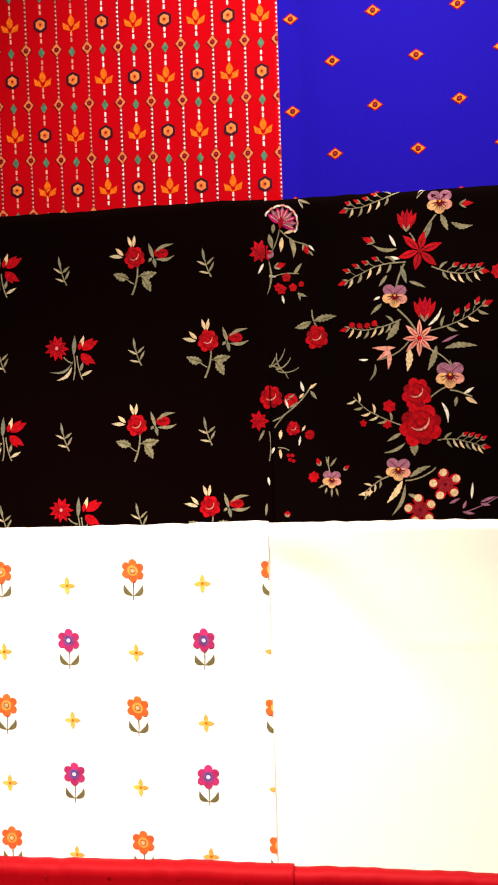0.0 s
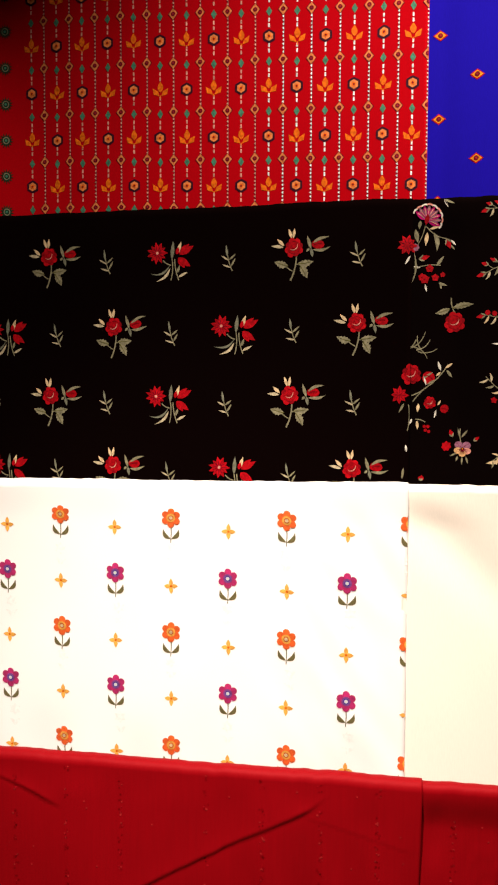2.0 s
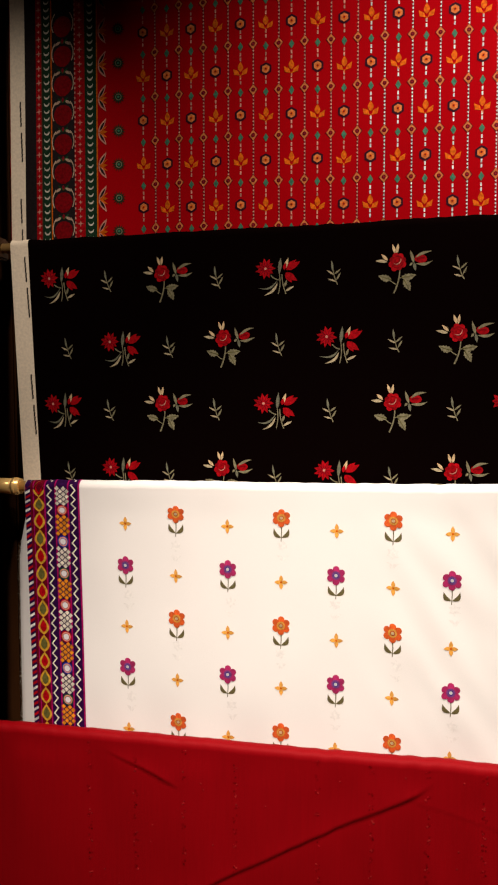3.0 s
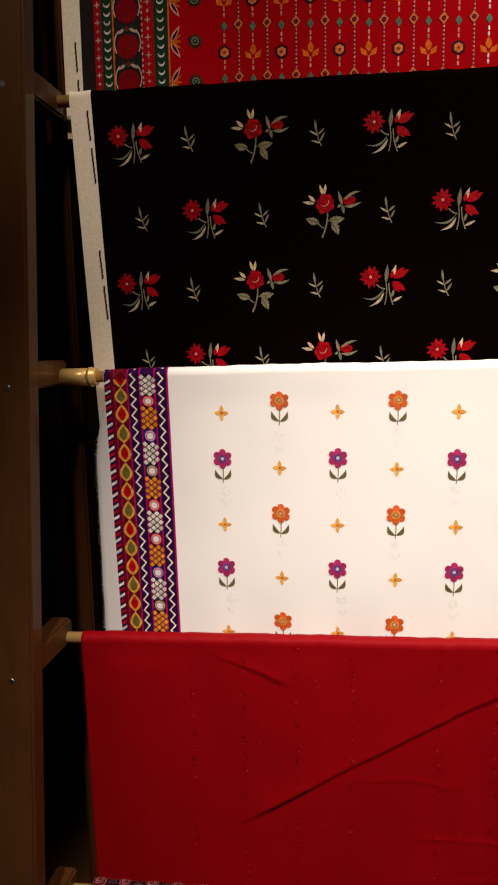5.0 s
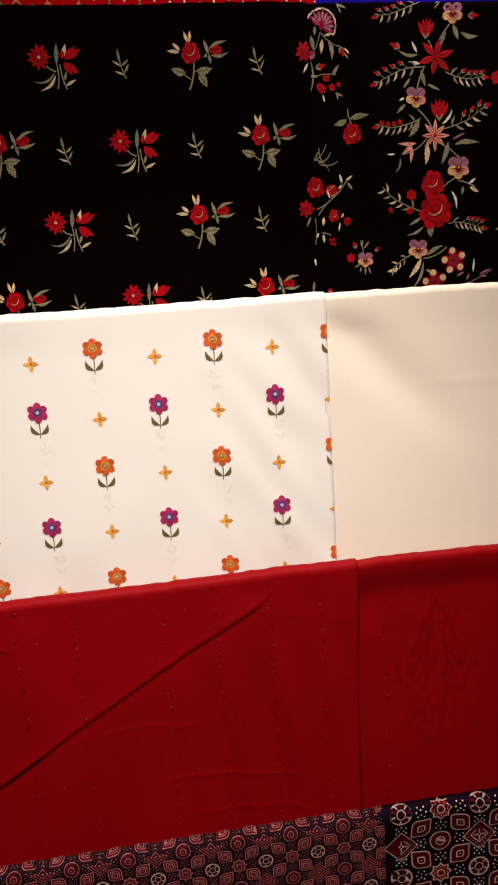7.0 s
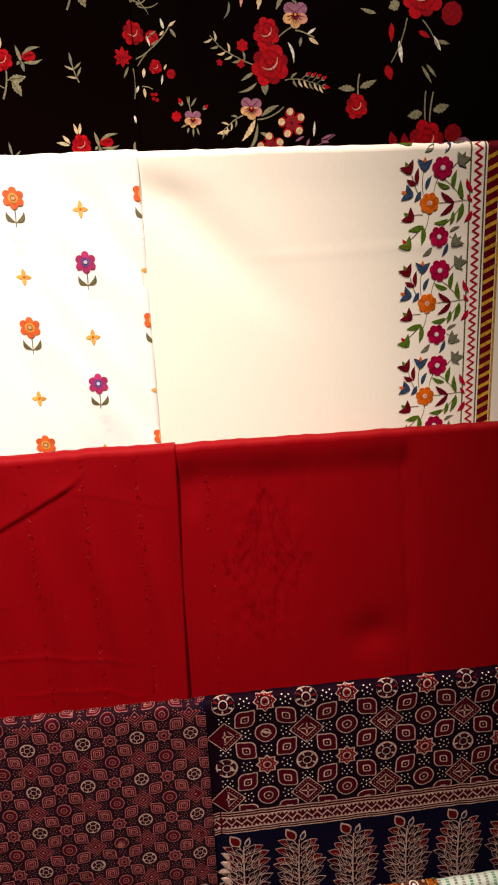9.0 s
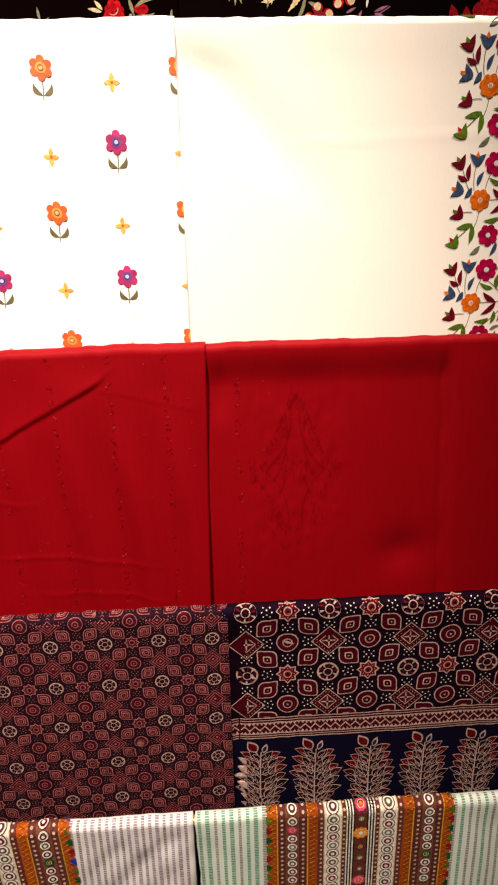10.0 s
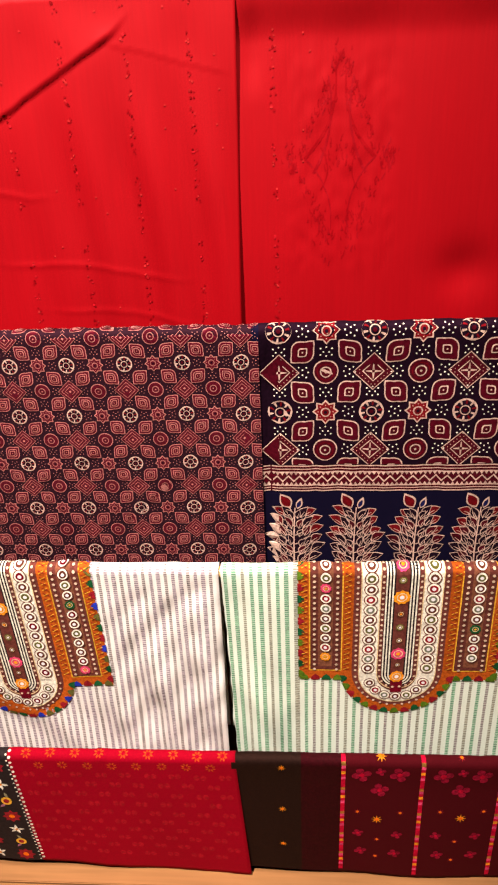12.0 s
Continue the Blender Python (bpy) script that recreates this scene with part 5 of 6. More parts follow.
def diamond(m, u, fine=False):
    r = 0.455
    m.poly([(-r * u, 0), (0, -r * u * 0.97), (r * u, 0), (0, r * u * 0.97)], "bp_fill", 0)
    squares(m, u, (0.44, 0.31, 0.18) if fine else (0.443, 0.235), 0.022 if fine else 0.028, "bp_beige", 1)
    if fine:
        m.disc(0, 0, 0.05 * u, "bp_beige", 2, 4)
        return
    for i in range(4):
        a = i * math.pi / 2
        m.line([(0.03 * u * math.cos(a), 0.03 * u * math.sin(a)), (0.17 * u * math.cos(a), 0.17 * u * math.sin(a))], (0.05 * u, 0.02 * u), "bp_beige", 2)
        for t in (0.12, 0.31, 0.5, 0.69, 0.88):
            b = a + math.pi / 2
            m.disc(0.345 * u * (math.cos(a) * (1 - t) + math.cos(b) * t), 0.345 * u * (math.sin(a) * (1 - t) + math.sin(b) * t), 0.014 * u, "bp_beige", 1, 4)


def target(m, u, fine=False):
    m.disc(0, 0, 0.285 * u, "bp_beige", 0, 18).disc(0, 0, 0.258 * u, "bp_fill", 1, 16).ring(0, 0, 0.19 * u, 0.012 * u, "bp_red", 2, 14)
    m.ring(0, 0, 0.118 * u, 0.028 * u, "bp_beige", 3, 12).disc(0, 0, 0.03 * u, "bp_beige", 4, 6)


def almond(m, u, s, fine=False):
    """A rounded square drawn out to points at two opposite corners."""
    def form(r):
        pts = []
        for i in range(24):
            a = 2 * math.pi * i / 24
            c, t = abs(math.cos(a)), abs(math.sin(a))
            k = r * u / (c ** 2.6 + t ** 2.6) ** (1 / 2.6) * (1 + 0.30 * max(0.0, math.cos(2 * (a - math.pi / 4))) ** 6)
            pts.append((k * math.cos(a), s * k * math.sin(a)))
        return pts

    m.poly(form(0.248), "bp_beige", 0).poly(form(0.222), "bp_fill", 1)
    if fine:
        m.poly(form(0.158), "bp_beige", 2).poly(form(0.138), "bp_fill", 3)
    m.poly(form(0.100), "bp_beige", 4).poly(form(0.074), "bp_fill", 5).disc(0, 0, 0.022 * u, "bp_beige", 6, 5)


def block_print(cloth, dx, dz, ax, az, x0, x1, z0, z1, lim, dyes={}, fine=False):
    """Rows of wheels and stars, diamonds and targets, with almonds and dots between."""
    u = dx / 2 * 1000
    dots = Motif(cloth, "printed_dots", lift=0.0006, **lim)
    for j in range(-12, 13):
        for i in range(-17, 13):
            x, z = ax + i * dx / 2, az + j * dz / 2
            if not (x0 - dx / 4 < x < x1 + dx / 4 and z0 - dz / 4 < z < z1 + dz / 4):
                continue
            kind = (("wheel_motif", wheel), ("star_motif", eight_star))[i % 2] if j % 2 == 0 else (("diamond_motif", diamond), ("target_motif", target))[i % 2]
            m = Motif(cloth, kind[0], x, z, lift=0.0006, layer=0.00022, jitter=0.0003, **lim)
            m.s *= dz / dx * 0.5 + 0.5
            kind[1](m, u, fine)
            m.used = [c if kind[1] is wheel else dyes.get(c, c) for c in m.used]
            m.end()
            keep = Motif(cloth, "almond_motif", x + dx / 4, z - dz / 4, lift=0.0006, layer=0.00022, **lim)
            almond(keep, u, -1 if (i + j) % 2 else 1, fine)
            keep.used = [dyes.get(c, c) for c in keep.used]
            keep.end()
            for a, b in ((0.5, 0.06), (0.5, -0.06), (0.38, 0.0), (0.62, 0.0), (0.06, 0.5), (-0.06, 0.5), (0.0, 0.40), (0.0, 0.62), (0.42, 0.12), (0.58, -0.12), (0.42, -0.12), (0.58, 0.12), (0.12, 0.58), (0.12, 0.42), (-0.12, 0.58), (-0.12, 0.42)):
                dots.disc(1000 * x + a * u, 1000 * (z + b * dz / 2), 0.020 * u, dyes.get("ivory", "ivory"), 0, 5)
    dots.end("small printed dots", "stuff")


def wave_e(x, z):
    d = crease(x, z, -0.15, 0.672, -0.75, 0.668, 0.0006, 0.004) + 0.002 * nz(x, z, 6, 3, 17)
    for x0, z0, x1, z1 in ((-0.20, 0.60, -0.34, 0.53), (-0.12, 0.56, -0.22, 0.47), (-0.04, 0.62, -0.036, 0.42)):
        d += crease(x, z, x0, z0, x1, z1, 0.0008, 0.007)
    return d + 0.0012 * nz(x, z, 10, 9, 18)


ye, te = ROWS_AT["E"]
small_print = Cloth("maroon_block_print_fabric", "maroon cotton with small block-printed wheels and diamonds, lightly creased", -0.765, -0.0125, ye, te, 0.32, BLOCK_PRINT, wave_e, step=0.004, seed=17)
block_print(small_print, 0.0738, 0.069, -0.1825, 0.5675, -0.76, -0.0125, 0.33, te + 0.012, {"z1": te + 0.012}, {"bp_beige": "bp_pink", "bp_red": "bp_rust", "bp_fill": "bp_rust", "ivory": "bp_pink"}, True)


def wave_e2(x, z):
    return 0.0018 * nz(x, z, 5, 3, 19) - 0.003 * math.exp(-((x + 0.002) / 0.008) ** 2)


large_print = Cloth("navy_block_print_fabric", "navy cotton with large block-printed wheels, zigzag band and leafy trees", -0.021, 0.78, ye - 0.0005, te + 0.0005, 0.32, BLOCK_PRINT_NAVY, wave_e2, r=0.011, recess=0.003, seed=19)
ground = Motif(large_print, "printed_ground", lift=0.0002, x0=-0.0120, x1=0.5)
ground.band(-12, 500, 559, 1000 * te + 30, "bp_ground", 0, 8).end("blackish plum printed ground")
block_print(large_print, 0.1166, 0.1068, 0.0120, 0.7425, -0.012, 0.50, 0.560, te + 0.014, {"z0": 0.5600, "z1": te + 0.016, "x0": -0.0120})
band = Motif(large_print, "zigzag_band", lift=0.0003, x0=-0.0120, x1=0.5)
band.band(-12, 500, 520, 559, "bp_fill", 0, 8)
band.end("dark maroon printed band")
for z, w in ((558, 1.6), (553.5, 1.2), (549, 1.6), (529, 1.6), (525, 1.2), (521, 1.6)):
    Motif(large_print, "band_line", lift=0.0006, x0=-0.0120, x1=0.5).band(-12, 500, z - w / 2, z + w / 2, "bp_beige", 0, 10).end()
teeth = Motif(large_print, "printed_teeth", lift=0.0006, x0=-0.0120, x1=0.5)
for i in range(85):
    x = -14 + i * 6.1
    teeth.poly([(x, 549), (x + 6.1, 549), (x + 3, 544)], "bp_beige").poly([(x, 529), (x + 6.1, 529), (x + 3, 534)], "bp_beige")
teeth.end("small beige printed teeth", "stuff")
zigzag = Motif(large_print, "zigzag_line", lift=0.0006, x0=-0.0120, x1=0.5)
zigzag.line([(-16 + i * 7.5, 539 + (4 if i % 2 else -4)) for i in range(69)], 2.6, "bp_beige").end("beige zigzag line")
for i in range(7):
    x = 0.030 + 0.0835 * i
    m = Motif(large_print, "tree_motif", x, 0.416, lift=0.0003, x0=-0.0120)
    m.leaf(0, -96, 0, 84, 50, "bp_ground", 0)
    m.curve(0, -60, 0, 78, 0.03, (2.4, 1.4), "bp_beige", 1)
    m.leaf(-6, 78, -20, 100, 17, "bp_beige", 1).leaf(-7, 80, -19, 97, 12.5, "bp_red", 2).leaf(3, 76, 9, 94, 9, "bp_beige", 1).leaf(3, 78, 8, 90, 5.5, "navy", 2)
    for k in range(10):
        h = 74 - 14.5 * k
        reach = 31 * math.sin(0.5 + 2.1 * min(1.0, (k + 0.4) / 7)) ** 0.7
        for s in (-1, 1):
            for q, (at, size, w) in enumerate(((1.0, 20, 12.5), (0.62, 19, 11.5), (0.28, 17, 9))):
                x0, y0 = s * (reach * at - 9 * at), h - 9 - 3 * q + rng.uniform(-2, 2)
                size *= rng.uniform(0.8, 1.15)
                x1, y1 = x0 + s * size * (0.25 + 0.6 * at) + rng.uniform(-4, 4), y0 + size * (1.05 - 0.4 * at) + rng.uniform(-2, 4)
                layer = 1 + 0.25 * q + 0.5 * (k % 2)
                m.leaf(x0, y0, x1, y1, w, "bp_beige", layer, 0.12 * s)
                m.leaf(x0 + 0.06 * (x1 - x0), y0 + 0.06 * (y1 - y0), x0 + 0.93 * (x1 - x0), y0 + 0.93 * (y1 - y0), w - 2.1, "bp_red" if q == 0 and k < 3 else ("bp_fill", "bp_ground", "bp_ground")[(k + q) % 3], layer + 0.12, 0.12 * s)
                m.curve(x0, y0, x0 + 0.55 * (x1 - x0), y0 + 0.55 * (y1 - y0), 0.1 * s, (1.3, 0.6), "bp_beige", layer + 0.2, 3)
            m.curve(0, h - 26, s * (0.75 * reach), h - 6, -0.22 * s, (1.5, 0.9), "bp_beige", 1.9, 5)
    m.end()

# ---- sixth row: striped kurta lengths with embroidered yokes ----


def stripes(cloth, x0, x1, pitch, cols, z0, z1, skip):
    m = Motif(cloth, "woven_stripes", lift=0.0003)
    n, x = 0, x0
    while x < x1:
        col, w = cols[n % len(cols)]
        z = z0
        while z < z1:
            if not skip(x, z / 1000):
                m.poly([(1000 * x - w / 2, z), (1000 * x + w / 2, z), (1000 * x + w / 2, z + 2.5), (1000 * x - w / 2, z + 2.5)], col)
            z += 3.5
        n += 1
        x += pitch
    m.end("ladder-woven vertical stripes", "stuff")


def yoke(cloth, cx, top, turn, edge_cols, ring_cols, up=14):
    """The embroidered neck: two square side panels and a deep U, ringed with small mirrors."""
    base = Motif(cloth, "neckband", cx, top, lift=0.0006, rot=turn)
    ct, st = math.cos(radians(turn)), math.sin(radians(turn))

    def u_path(hw, bottom, y0=up, n=44):
        """Down one side, round the foot and up the other."""
        c = bottom + hw
        side = [(-hw, y0 + (c - y0) * i / n) for i in range(n)]
        foot = [(hw * math.cos(a), c + hw * math.sin(a)) for a in [math.pi + math.pi * i / 14 for i in range(15)]]
        return side + foot + [(-x, y) for x, y in side[::-1]]

    def u_form(hw, bottom, col, layer):
        base.band(-hw, hw, bottom + hw, up, col, layer, 8)
        base.poly([(hw * math.cos(math.pi + math.pi * i / 16), bottom + hw + hw * math.sin(math.pi + math.pi * i / 16)) for i in range(17)], col, layer)

    for s in (-1, 1):
        side = Motif(cloth, "yoke_panel", cx, top, lift=0.0006, rot=turn)
        a, b = sorted((s * 62, s * 139))
        side.band(a, b, -191, up, "yoke_orange", 0, 8)
        a, b = sorted((s * 80, s * 123))
        side.band(a, b, -174, up, "yoke_brown", 1, 8)
        a, b = sorted((s * 92, s * 112))
        side.band(a, b, -168, up, "yoke_tan", 2, 8)
        for x in (s * 79, s * 124):
            side.line([(x, up - (up + 175) * i / 30) for i in range(31)], 1.6, "gold", 2)
        side.line([(s * 79, -175), (s * 101, -175), (s * 124, -175)], 1.6, "gold", 2)
        side.end("orange panel with a brown mirror-work column")
    u_form(80, -254, "yoke_orange", 1)
    u_form(64, -240, "yoke_brown", 2)
    u_form(54, -233, "ivory", 3)
    u_form(28.5, -212, "yoke_brown", 4)
    u_form(22, -205, "black", 5)
    base.band(-9, 9, -206, up, "yoke_brown", 7, 8)
    base.band(-8, 8, -214, -192, "maroon", 8, 8)
    base.end("orange and brown embroidered neck yoke")
    for hw, foot, w, col in ((54, -233, 1.4, "cream"), (28.5, -207.5, 1.4, "cream"), (20.5, -200.4, 2.0, "ivory"), (16.2, -197, 2.0, "ivory"), (12, -193.6, 2.0, "ivory")):
        Motif(cloth, "neck_stripe", cx, top, lift=0.0020, rot=turn).line(u_path(hw, foot), w, col).end()
    trim = Motif(cloth, "yoke_edging", cx, top, lift=0.0016, rot=turn)
    outline = [(139, up - 6 - 19 * i) for i in range(int((up + 185) / 19) + 1)]
    for i, (x, y) in enumerate(outline):
        for s in (-1, 1):
            col = edge_cols[i % len(edge_cols)]
            trim.poly([(s * (x + 1.5), y + 7), (s * (x + 1.5), y - 7), (s * (x - 4), y - 5), (s * (x - 8), y), (s * (x - 4), y + 5)], col)
    for i in range(4):
        for s in (-1, 1):
            x, col = s * (132 - 16 * i), edge_cols[(i + 1) % len(edge_cols)]
            trim.poly([(x - 7, -192.5), (x + 7, -192.5), (x + 5, -186), (x, -182), (x - 5, -186)], col)
    for i in range(15):
        a = math.pi + 0.2 + (math.pi - 0.4) * i / 14
        c, d = math.cos(a), math.sin(a)
        x, y, col = 80 * c, -174 + 80 * d, edge_cols[i % len(edge_cols)]
        trim.poly([(x + 1.4 * c - 7 * d, y + 1.4 * d + 7 * c), (x - 6 * c - 4 * d, y - 6 * d + 4 * c), (x - 9 * c, y - 9 * d), (x - 6 * c + 4 * d, y - 6 * d - 4 * c), (x + 1.4 * c + 7 * d, y + 1.4 * d - 7 * c)], col)
    spots = Motif(cloth, "yoke_stitching", cx, top, lift=0.0024, rot=turn)
    n = int((up + 178) / 9)
    for i in range(n):
        y = up - 6 - 9 * i
        for x in (86, 117.5, -86, -117.5):
            spots.disc(x, y, 2.3, "beige", 1, 6)
        for x in (59, -59, 25, -25):
            if y > -180:
                spots.disc(x, y, 2.0, "beige", 1, 6)
        for x in (72, -72, 131, -131):
            if y > -180:
                spots.line([(x - 4, y), (x + 4, y + 4)], 1.0, "gold", 0).line([(x - 4, y + 4), (x + 4, y)], 1.0, "brick", 0)
    for r, m in ((59, 17), (25, 8)):
        for i in range(m):
            a = math.pi + math.pi * (i + 0.5) / m
            spots.disc(r * math.cos(a), -179 + r * math.sin(a), 2.0, "beige", 1, 6)
    trim.end("coloured scalloped edging", "stuff")
    spots.end("small stitched dots", "stuff")
    n = 0
    places = [(s * 102, up - 10 - 17.0 * i, 8.0) for s in (-1, 1) for i in range(int((up + 155) / 17) + 1)]
    places += [(s * 41.3, up - 10 - 17.2 * i, 9.0) for s in (-1, 1) for i in range(int((up + 160) / 17.2) + 1)]
    places += [(41.3 * math.cos(math.pi + math.pi * i / 8), -179 + 43 * math.sin(math.pi + math.pi * i / 8), 7.8) for i in range(1, 8)]
    for x, y, r in places:
        m = Motif(cloth, "mirror_roundel", cx + 0.001 * (x * ct - y * st), top + 0.001 * (x * st + y * ct), lift=0.0026)
        col = ring_cols[n % len(ring_cols)]
        if n % 7 == 2 and abs(x) > 90:
            m.star(0, 0, r * 0.85, r, 10, ("amber", "green", "pink")[n % 3]).ring(0, 0, r * 0.5, r * 0.1, "cream", 1, 10).disc(0, 0, r * 0.25, "gold", 2, 8).end()
        else:
            m.disc(0, 0, r * 1.08, "yoke_brown", 0, 14).disc(0, 0, r * 0.92, "ivory", 1, 14).disc(0, 0, r * 0.66, col, 2, 12).disc(0, 0, r * 0.32, "mirror", 3, 10).end()
        n += 1
    for i, (y, r, col) in enumerate(((4, 9, "pink"), (-16, 6, "olive"), (-44, 12, "amber"), (-72, 6, "brown"), (-95, 6, "olive"), (-118, 6, "brown"), (-142, 11, "pink"), (-162, 5, "brown"), (-184, 11, "amber"))):
        m = Motif(cloth, "rosette", cx - 0.001 * y * st, top + y * 0.001 * ct, lift=0.0030)
        m.star(0, 0, r * 0.85, r, 9, col).ring(0, 0, r * 0.55, r * 0.12, "cream", 1, 10).disc(0, 0, r * 0.28, "mirror" if i % 3 else "amber", 2, 8).end()


def flat_yoke(x, z, cx):
    """Calms the folds where a stiff yoke is sewn on."""
    return 0.2 + 0.8 * max(ramp(abs(x - cx), 0.13, 0.18), ramp(0.16 - z, -0.06, 0.02))


def wave_f(x, z):
    low = ramp(0.42 - z, 0, 0.25)
    return flat_yoke(x, z, -0.39) * (0.005 * nz(x, z, 7, 2.5, 21) + 0.004 * nz(x - 0.9 * z, z, 22, 5, 44) * ramp(x, -0.28, -0.22) + low * (0.006 * math.sin(x * 85 + 14 * z) * ramp(x, -0.30, -0.2) + 0.004 * nz(x, z, 14, 3, 22)) + 0.003 * nz(x + 0.8 * z, z, 16, 7, 23))


def wave_f2(x, z):
    low = ramp(0.42 - z, 0, 0.25)
    return flat_yoke(x, z, 0.172) * (0.005 * nz(x, z, 7, 2.5, 24) + 0.004 * nz(x + 0.7 * z, z, 20, 5, 45) * ramp(abs(x - 0.17), 0.13, 0.18) + low * (0.005 * math.sin(x * 70 + 3) * ramp(0.05 - x, -0.05, 0.08) + 0.005 * nz(x + 0.5 * z, z, 16, 3, 25) * ramp(x, 0.2, 0.3)))


yf, tf = ROWS_AT["F"]
kurta = Cloth("lavender_striped_kurta", "white and lavender striped cotton kurta with an orange mirror-work yoke", -0.76, -0.0745, yf, tf, -0.02, KURTA_WHITE, wave_f, seed=21, edge=0.003, splay=(0.0, -0.004))
stripes(kurta, -0.755, -0.077, 0.0103, (("lavender_grey", 4.6), ("lavender_grey", 5.6), ("dark_stripe", 4.4)), -15, 1000 * tf + 8, lambda x, z: abs(x + 0.39) < 0.138 and z > 0.225)
yoke(kurta, -0.39, tf - 0.024, 2.5, ("blue", "olive", "green", "brick"), ("brown", "brown", "maroon", "brown", "olive"), 36)
mint = Cloth("mint_striped_kurta", "white and mint green striped cotton kurta with an orange mirror-work yoke", -0.0705, 0.78, yf, tf - 0.001, -0.02, KURTA_GREEN, wave_f2, seed=24, edge=0.003, splay=(0.014, 0.0))
stripes(mint, -0.066, 0.5, 0.0118, (("mint", 5.0), ("mint", 6.2), ("grey_stripe", 4.4)), -15, 1000 * tf + 8, lambda x, z: x > 0.03)
stripes(mint, 0.031, 0.76, 0.0118, (("grey_stripe", 4.6), ("mint", 5.0), ("dark_stripe", 4.4)), -15, 1000 * tf + 8, lambda x, z: abs(x - 0.172) < 0.138 and z > 0.25)
yoke(mint, 0.172, tf - 0.002, 0.0, ("green", "leaf_green", "brick"), ("brown", "olive", "brown", "brick", "grey_green"))

# ---- lowest row: crimson brocade and wine cotton, down to the boards ----


def wave_g(x, z):
    return 0.003 * nz(x, z, 6, 2, 27) + 0.0015 * ramp(0.05 - z, 0, 0.2) * math.sin(x * 40) + 0.006 * ramp(x, -0.12, -0.06) * ramp(0.05 - z, 0, 0.2)


yg, tg = ROWS_AT["G"]
brocade = Cloth("crimson_brocade_fabric", "crimson brocade with small orange stars and a dark floral border", -0.76, -0.064, yg, tg, -0.150, BUTTA_RED, wave_g, seed=27, back=0.20, edge=0.003, splay=(0.0, 0.06), hem=lambda x: 0.026 - 0.018 * ramp(x, -0.46, -0.16))
for j in range(12):
    for i in range(18):
        x, z = -0.385 + 0.0378 * i + (0.019 if j % 2 else 0), 0.122 - 0.0212 * j
        if not -0.40 < x < -0.068:
            continue
        m = Motif(brocade, "star_motif" if j < 2 else "paired_drop_motif", x, z, lift=0.0003, jitter=0.0012)
        if j > 1:
            m.disc(-5, 1, 4.6, "butta", 0, 10, 6).disc(5, 1, 4.6, "butta", 0, 10, 6).end()
            continue
        for k in range(8):
            a = k * math.pi / 4 + 0.4
            m.leaf(2.5 * math.cos(a), 2.5 * math.sin(a), 8.5 * math.cos(a), 8.5 * math.sin(a), 2.8, "star_orange")
        m.end()
edge = Motif(brocade, "border_band", -0.414, 0.120, lift=0.0003, rot=3.5, z0=-0.1495)
edge.band(-346, 0, -290, 14, "black", 0, 8)
for i in range(28):
    edge.disc(3, 4 - 9.8 * i, 2.6, "ivory", 1, 6).disc(-2, -1 - 9.8 * i, 1.8, "ivory", 1, 5)
edge.end("dark border with white dotted line")
rng = random.Random(5)
for i in range(7):
    for k in range(2):
        m = Motif(brocade, "border_flower", -0.437 - 0.045 * k + 0.0023 * i, 0.095 - 0.038 * i, lift=0.0006, rot=rng.uniform(0, 90))
        if (i + k) % 3 == 0:
            m.star(0, 0, 11, 16, 8, "brick").disc(0, 0, 5, "orange", 1, 8)
        elif (i + k) % 3 == 1:
            for a in (0.2, 1.3, 2.4, 3.6, 4.9):
                m.leaf(0, 0, 13 * math.cos(a), 13 * math.sin(a), 5, "ivory")
            m.disc(0, 0, 3, "amber", 1, 6)
        else:
            m.disc(0, 0, 9, "gold", 0, 10).disc(0, 0, 5, "brick", 1, 8).leaf(8, 0, 18, 8, 5, "sage").leaf(-8, 0, -18, 6, 5, "mauve")
        m.end()


def wave_g2(x, z):
    return 0.003 * nz(x, z, 5, 2, 29) + 0.0015 * ramp(0.05 - z, 0, 0.2) * math.sin(x * 30 + 1)


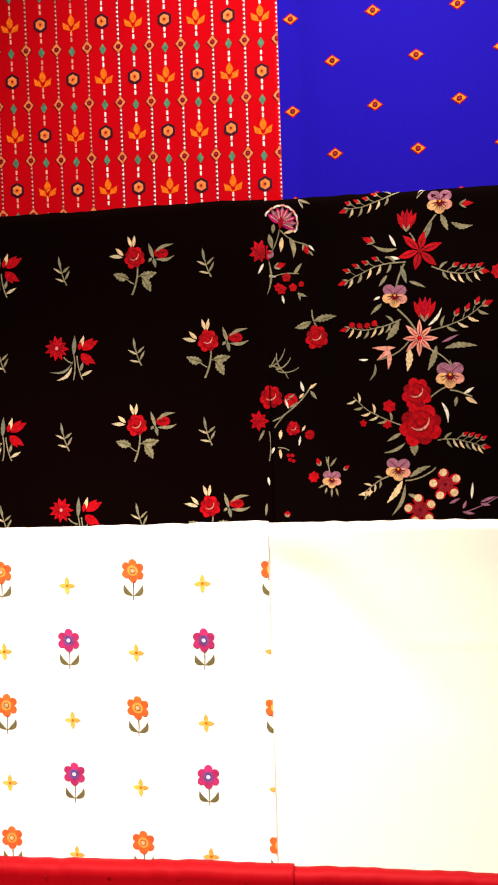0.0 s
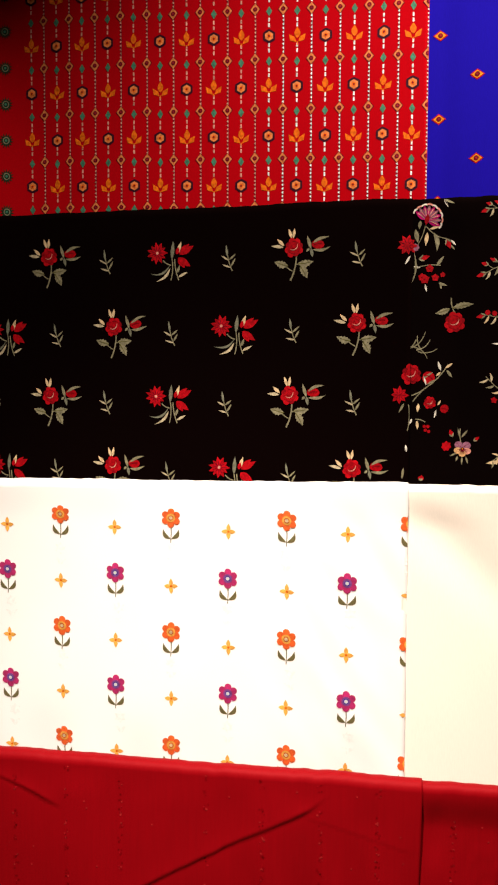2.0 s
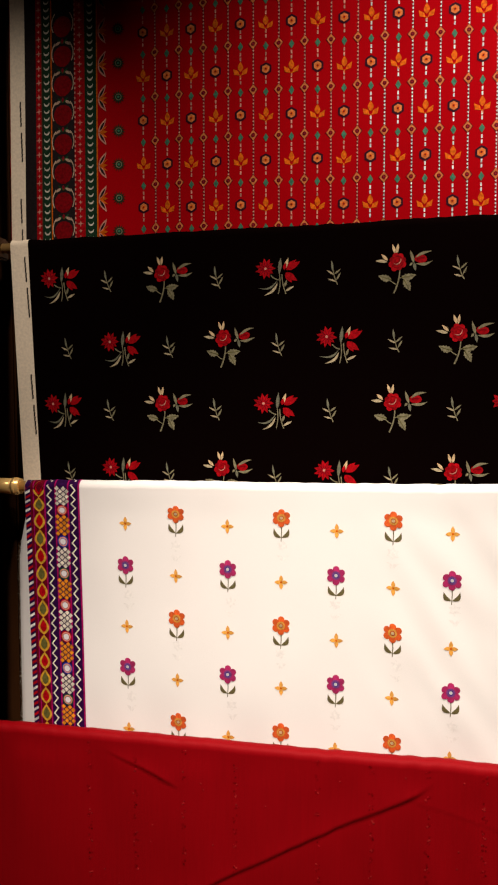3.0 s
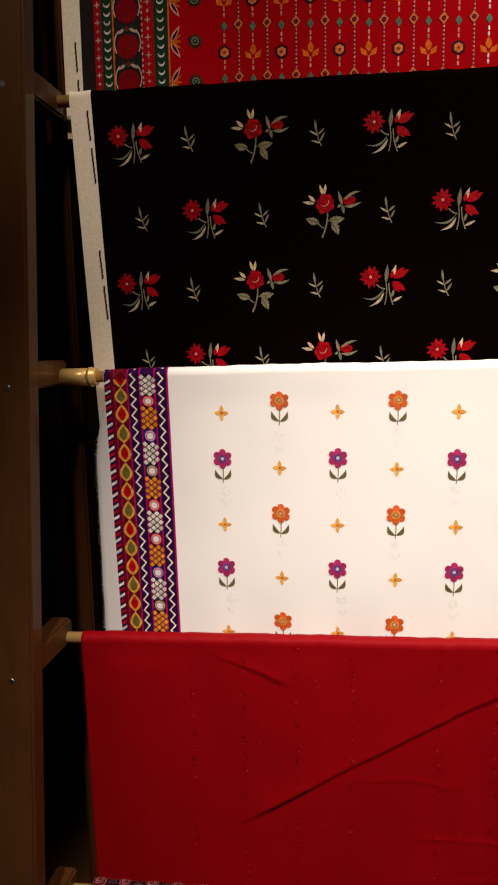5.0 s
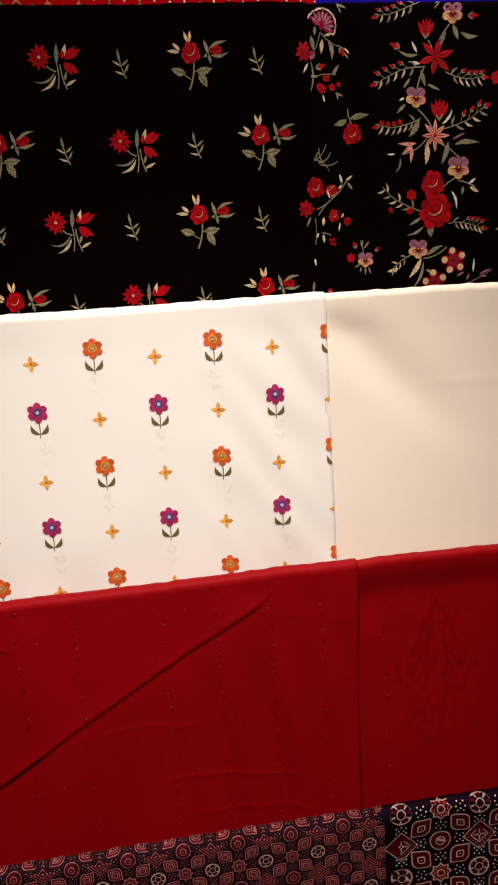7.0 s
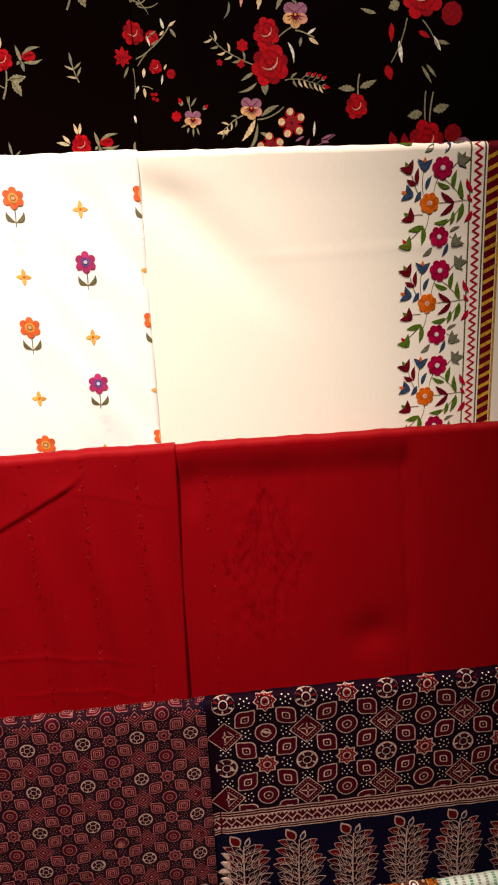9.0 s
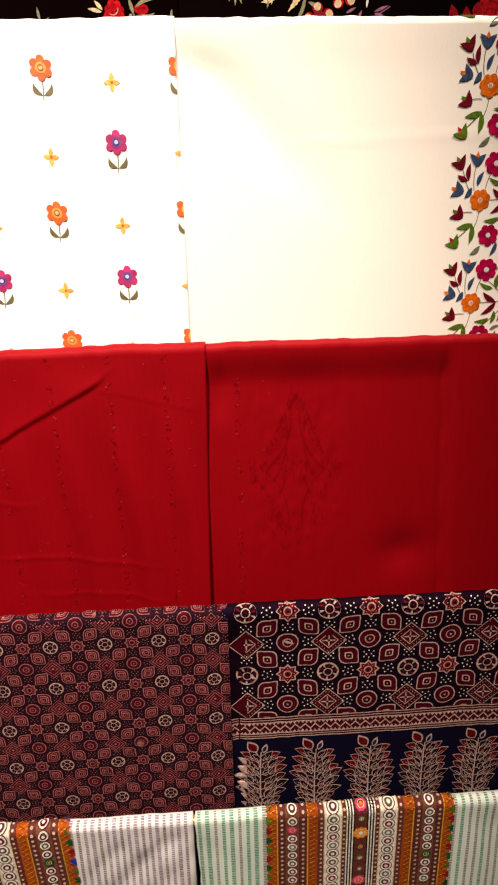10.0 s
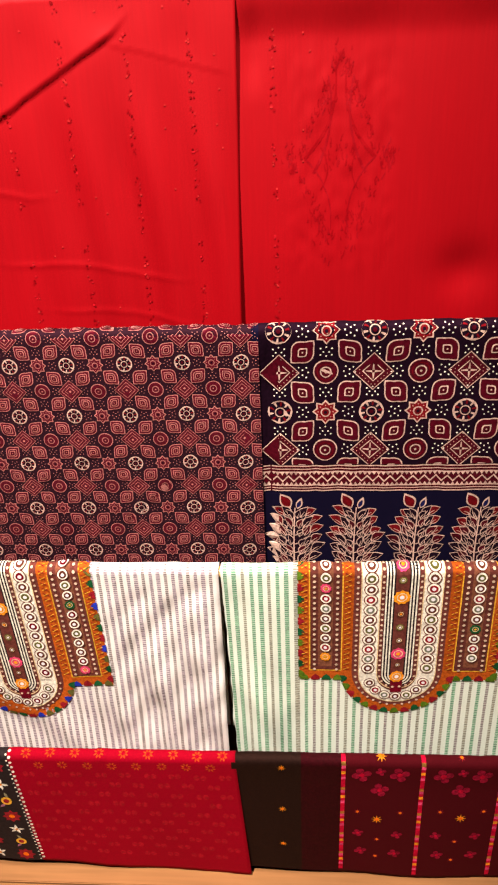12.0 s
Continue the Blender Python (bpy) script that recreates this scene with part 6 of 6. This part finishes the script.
wine = Cloth("wine_embroidered_fabric", "dark wine cotton with black end panel, tinsel lines and pink flowers", -0.072, 0.78, yg, tg, -0.150, WINE, wave_g2, recess=0.002, seed=29, back=0.20, edge=0.003, hem=lambda x: 0.022 - 0.014 * ramp(x, -0.04, 0.22))
edge = Motif(wine, "end_panel", lift=0.0003)
edge.band(-70, 34, -149, 131, "end_black", 0, 8).end("plain black end panel")
Motif(wine, "woven_band", lift=0.0003).band(34, 93, -149, 131, "end_wine", 0, 8).end("dark wine woven band")
for x in (97, 214, 330, 446):
    lines = Motif(wine, "tinsel_line", lift=0.0006)
    for i in range(46):
        lines.band(x - 3.2, x + 3.2, -142 + 5.9 * i, -142 + 5.9 * (i + 1), ("crimson", "crimson", "pink", "tinsel", "crimson", "amber")[(i * 7 + i // 3) % 6], 0, 8)
    lines.end("pink and gold tinsel line")
for x, z in ((0.005, 0.104), (0.005, 0.012), (0.005, -0.080), (0.153, 0.126), (0.150, -0.006), (0.277, 0.000), (0.152, -0.056), (0.151, -0.101), (0.272, -0.056), (0.270, -0.103), (0.12, 0.011), (0.185, 0.011), (0.245, 0.014), (0.31, 0.016), (0.27, 0.126), (0.39, 0.02), (0.39, -0.06)):
    m = Motif(wine, "star_motif", x, z, lift=0.0005)
    big = 1.0 if x in (0.150, 0.277, 0.153) else 0.7
    m.star(0, 0, 3.2 * big, 9 * big, 8, "amber" if big > 0.9 or x == 0.005 else "brick").disc(0, 0, 3.4 * big, "orange", 1, 8).end()
for x in (0.152, 0.272, 0.388):
    for dx, dz, r in ((-0.028, 0.092, 15), (0.028, 0.094, 15), (0.0, 0.060, 14), (0.0, 0.100, 8), (-0.03, -0.042, 9), (0.03, -0.042, 9), (-0.025, -0.09, 10), (0.028, -0.09, 10)):
        m = Motif(wine, "pink_flower_motif", x + dx, dz, lift=0.0005)
        for k in range(4):
            a = k * math.pi / 2 + 0.3
            m.disc(0.6 * r * math.cos(a), 0.6 * r * math.sin(a), 0.42 * r, "wine_flower", 0, 8)
        m.disc(0, 0, 0.3 * r, "crimson", 1, 8).end()

# ---- the boards of the floor ----
board = None
for row in range(16):
    for col in range(2):
        x0 = -2.6 + 2.6 * col + (0.7 if row % 2 else 0.0) * (1 if col else 0)
        x1 = (2.6 if col else 0.0 + (0.7 if row % 2 else 0.0))
        y0 = -0.55 + 0.125 * row
        box_part("floorboard", (x0 + 0.001, y0 + 0.0615, FL - 0.006), (x1 - 0.001, y0 + 0.0615, FL - 0.006), 0.1225, 0.012, PLANK, floor, bevel=0.0012)
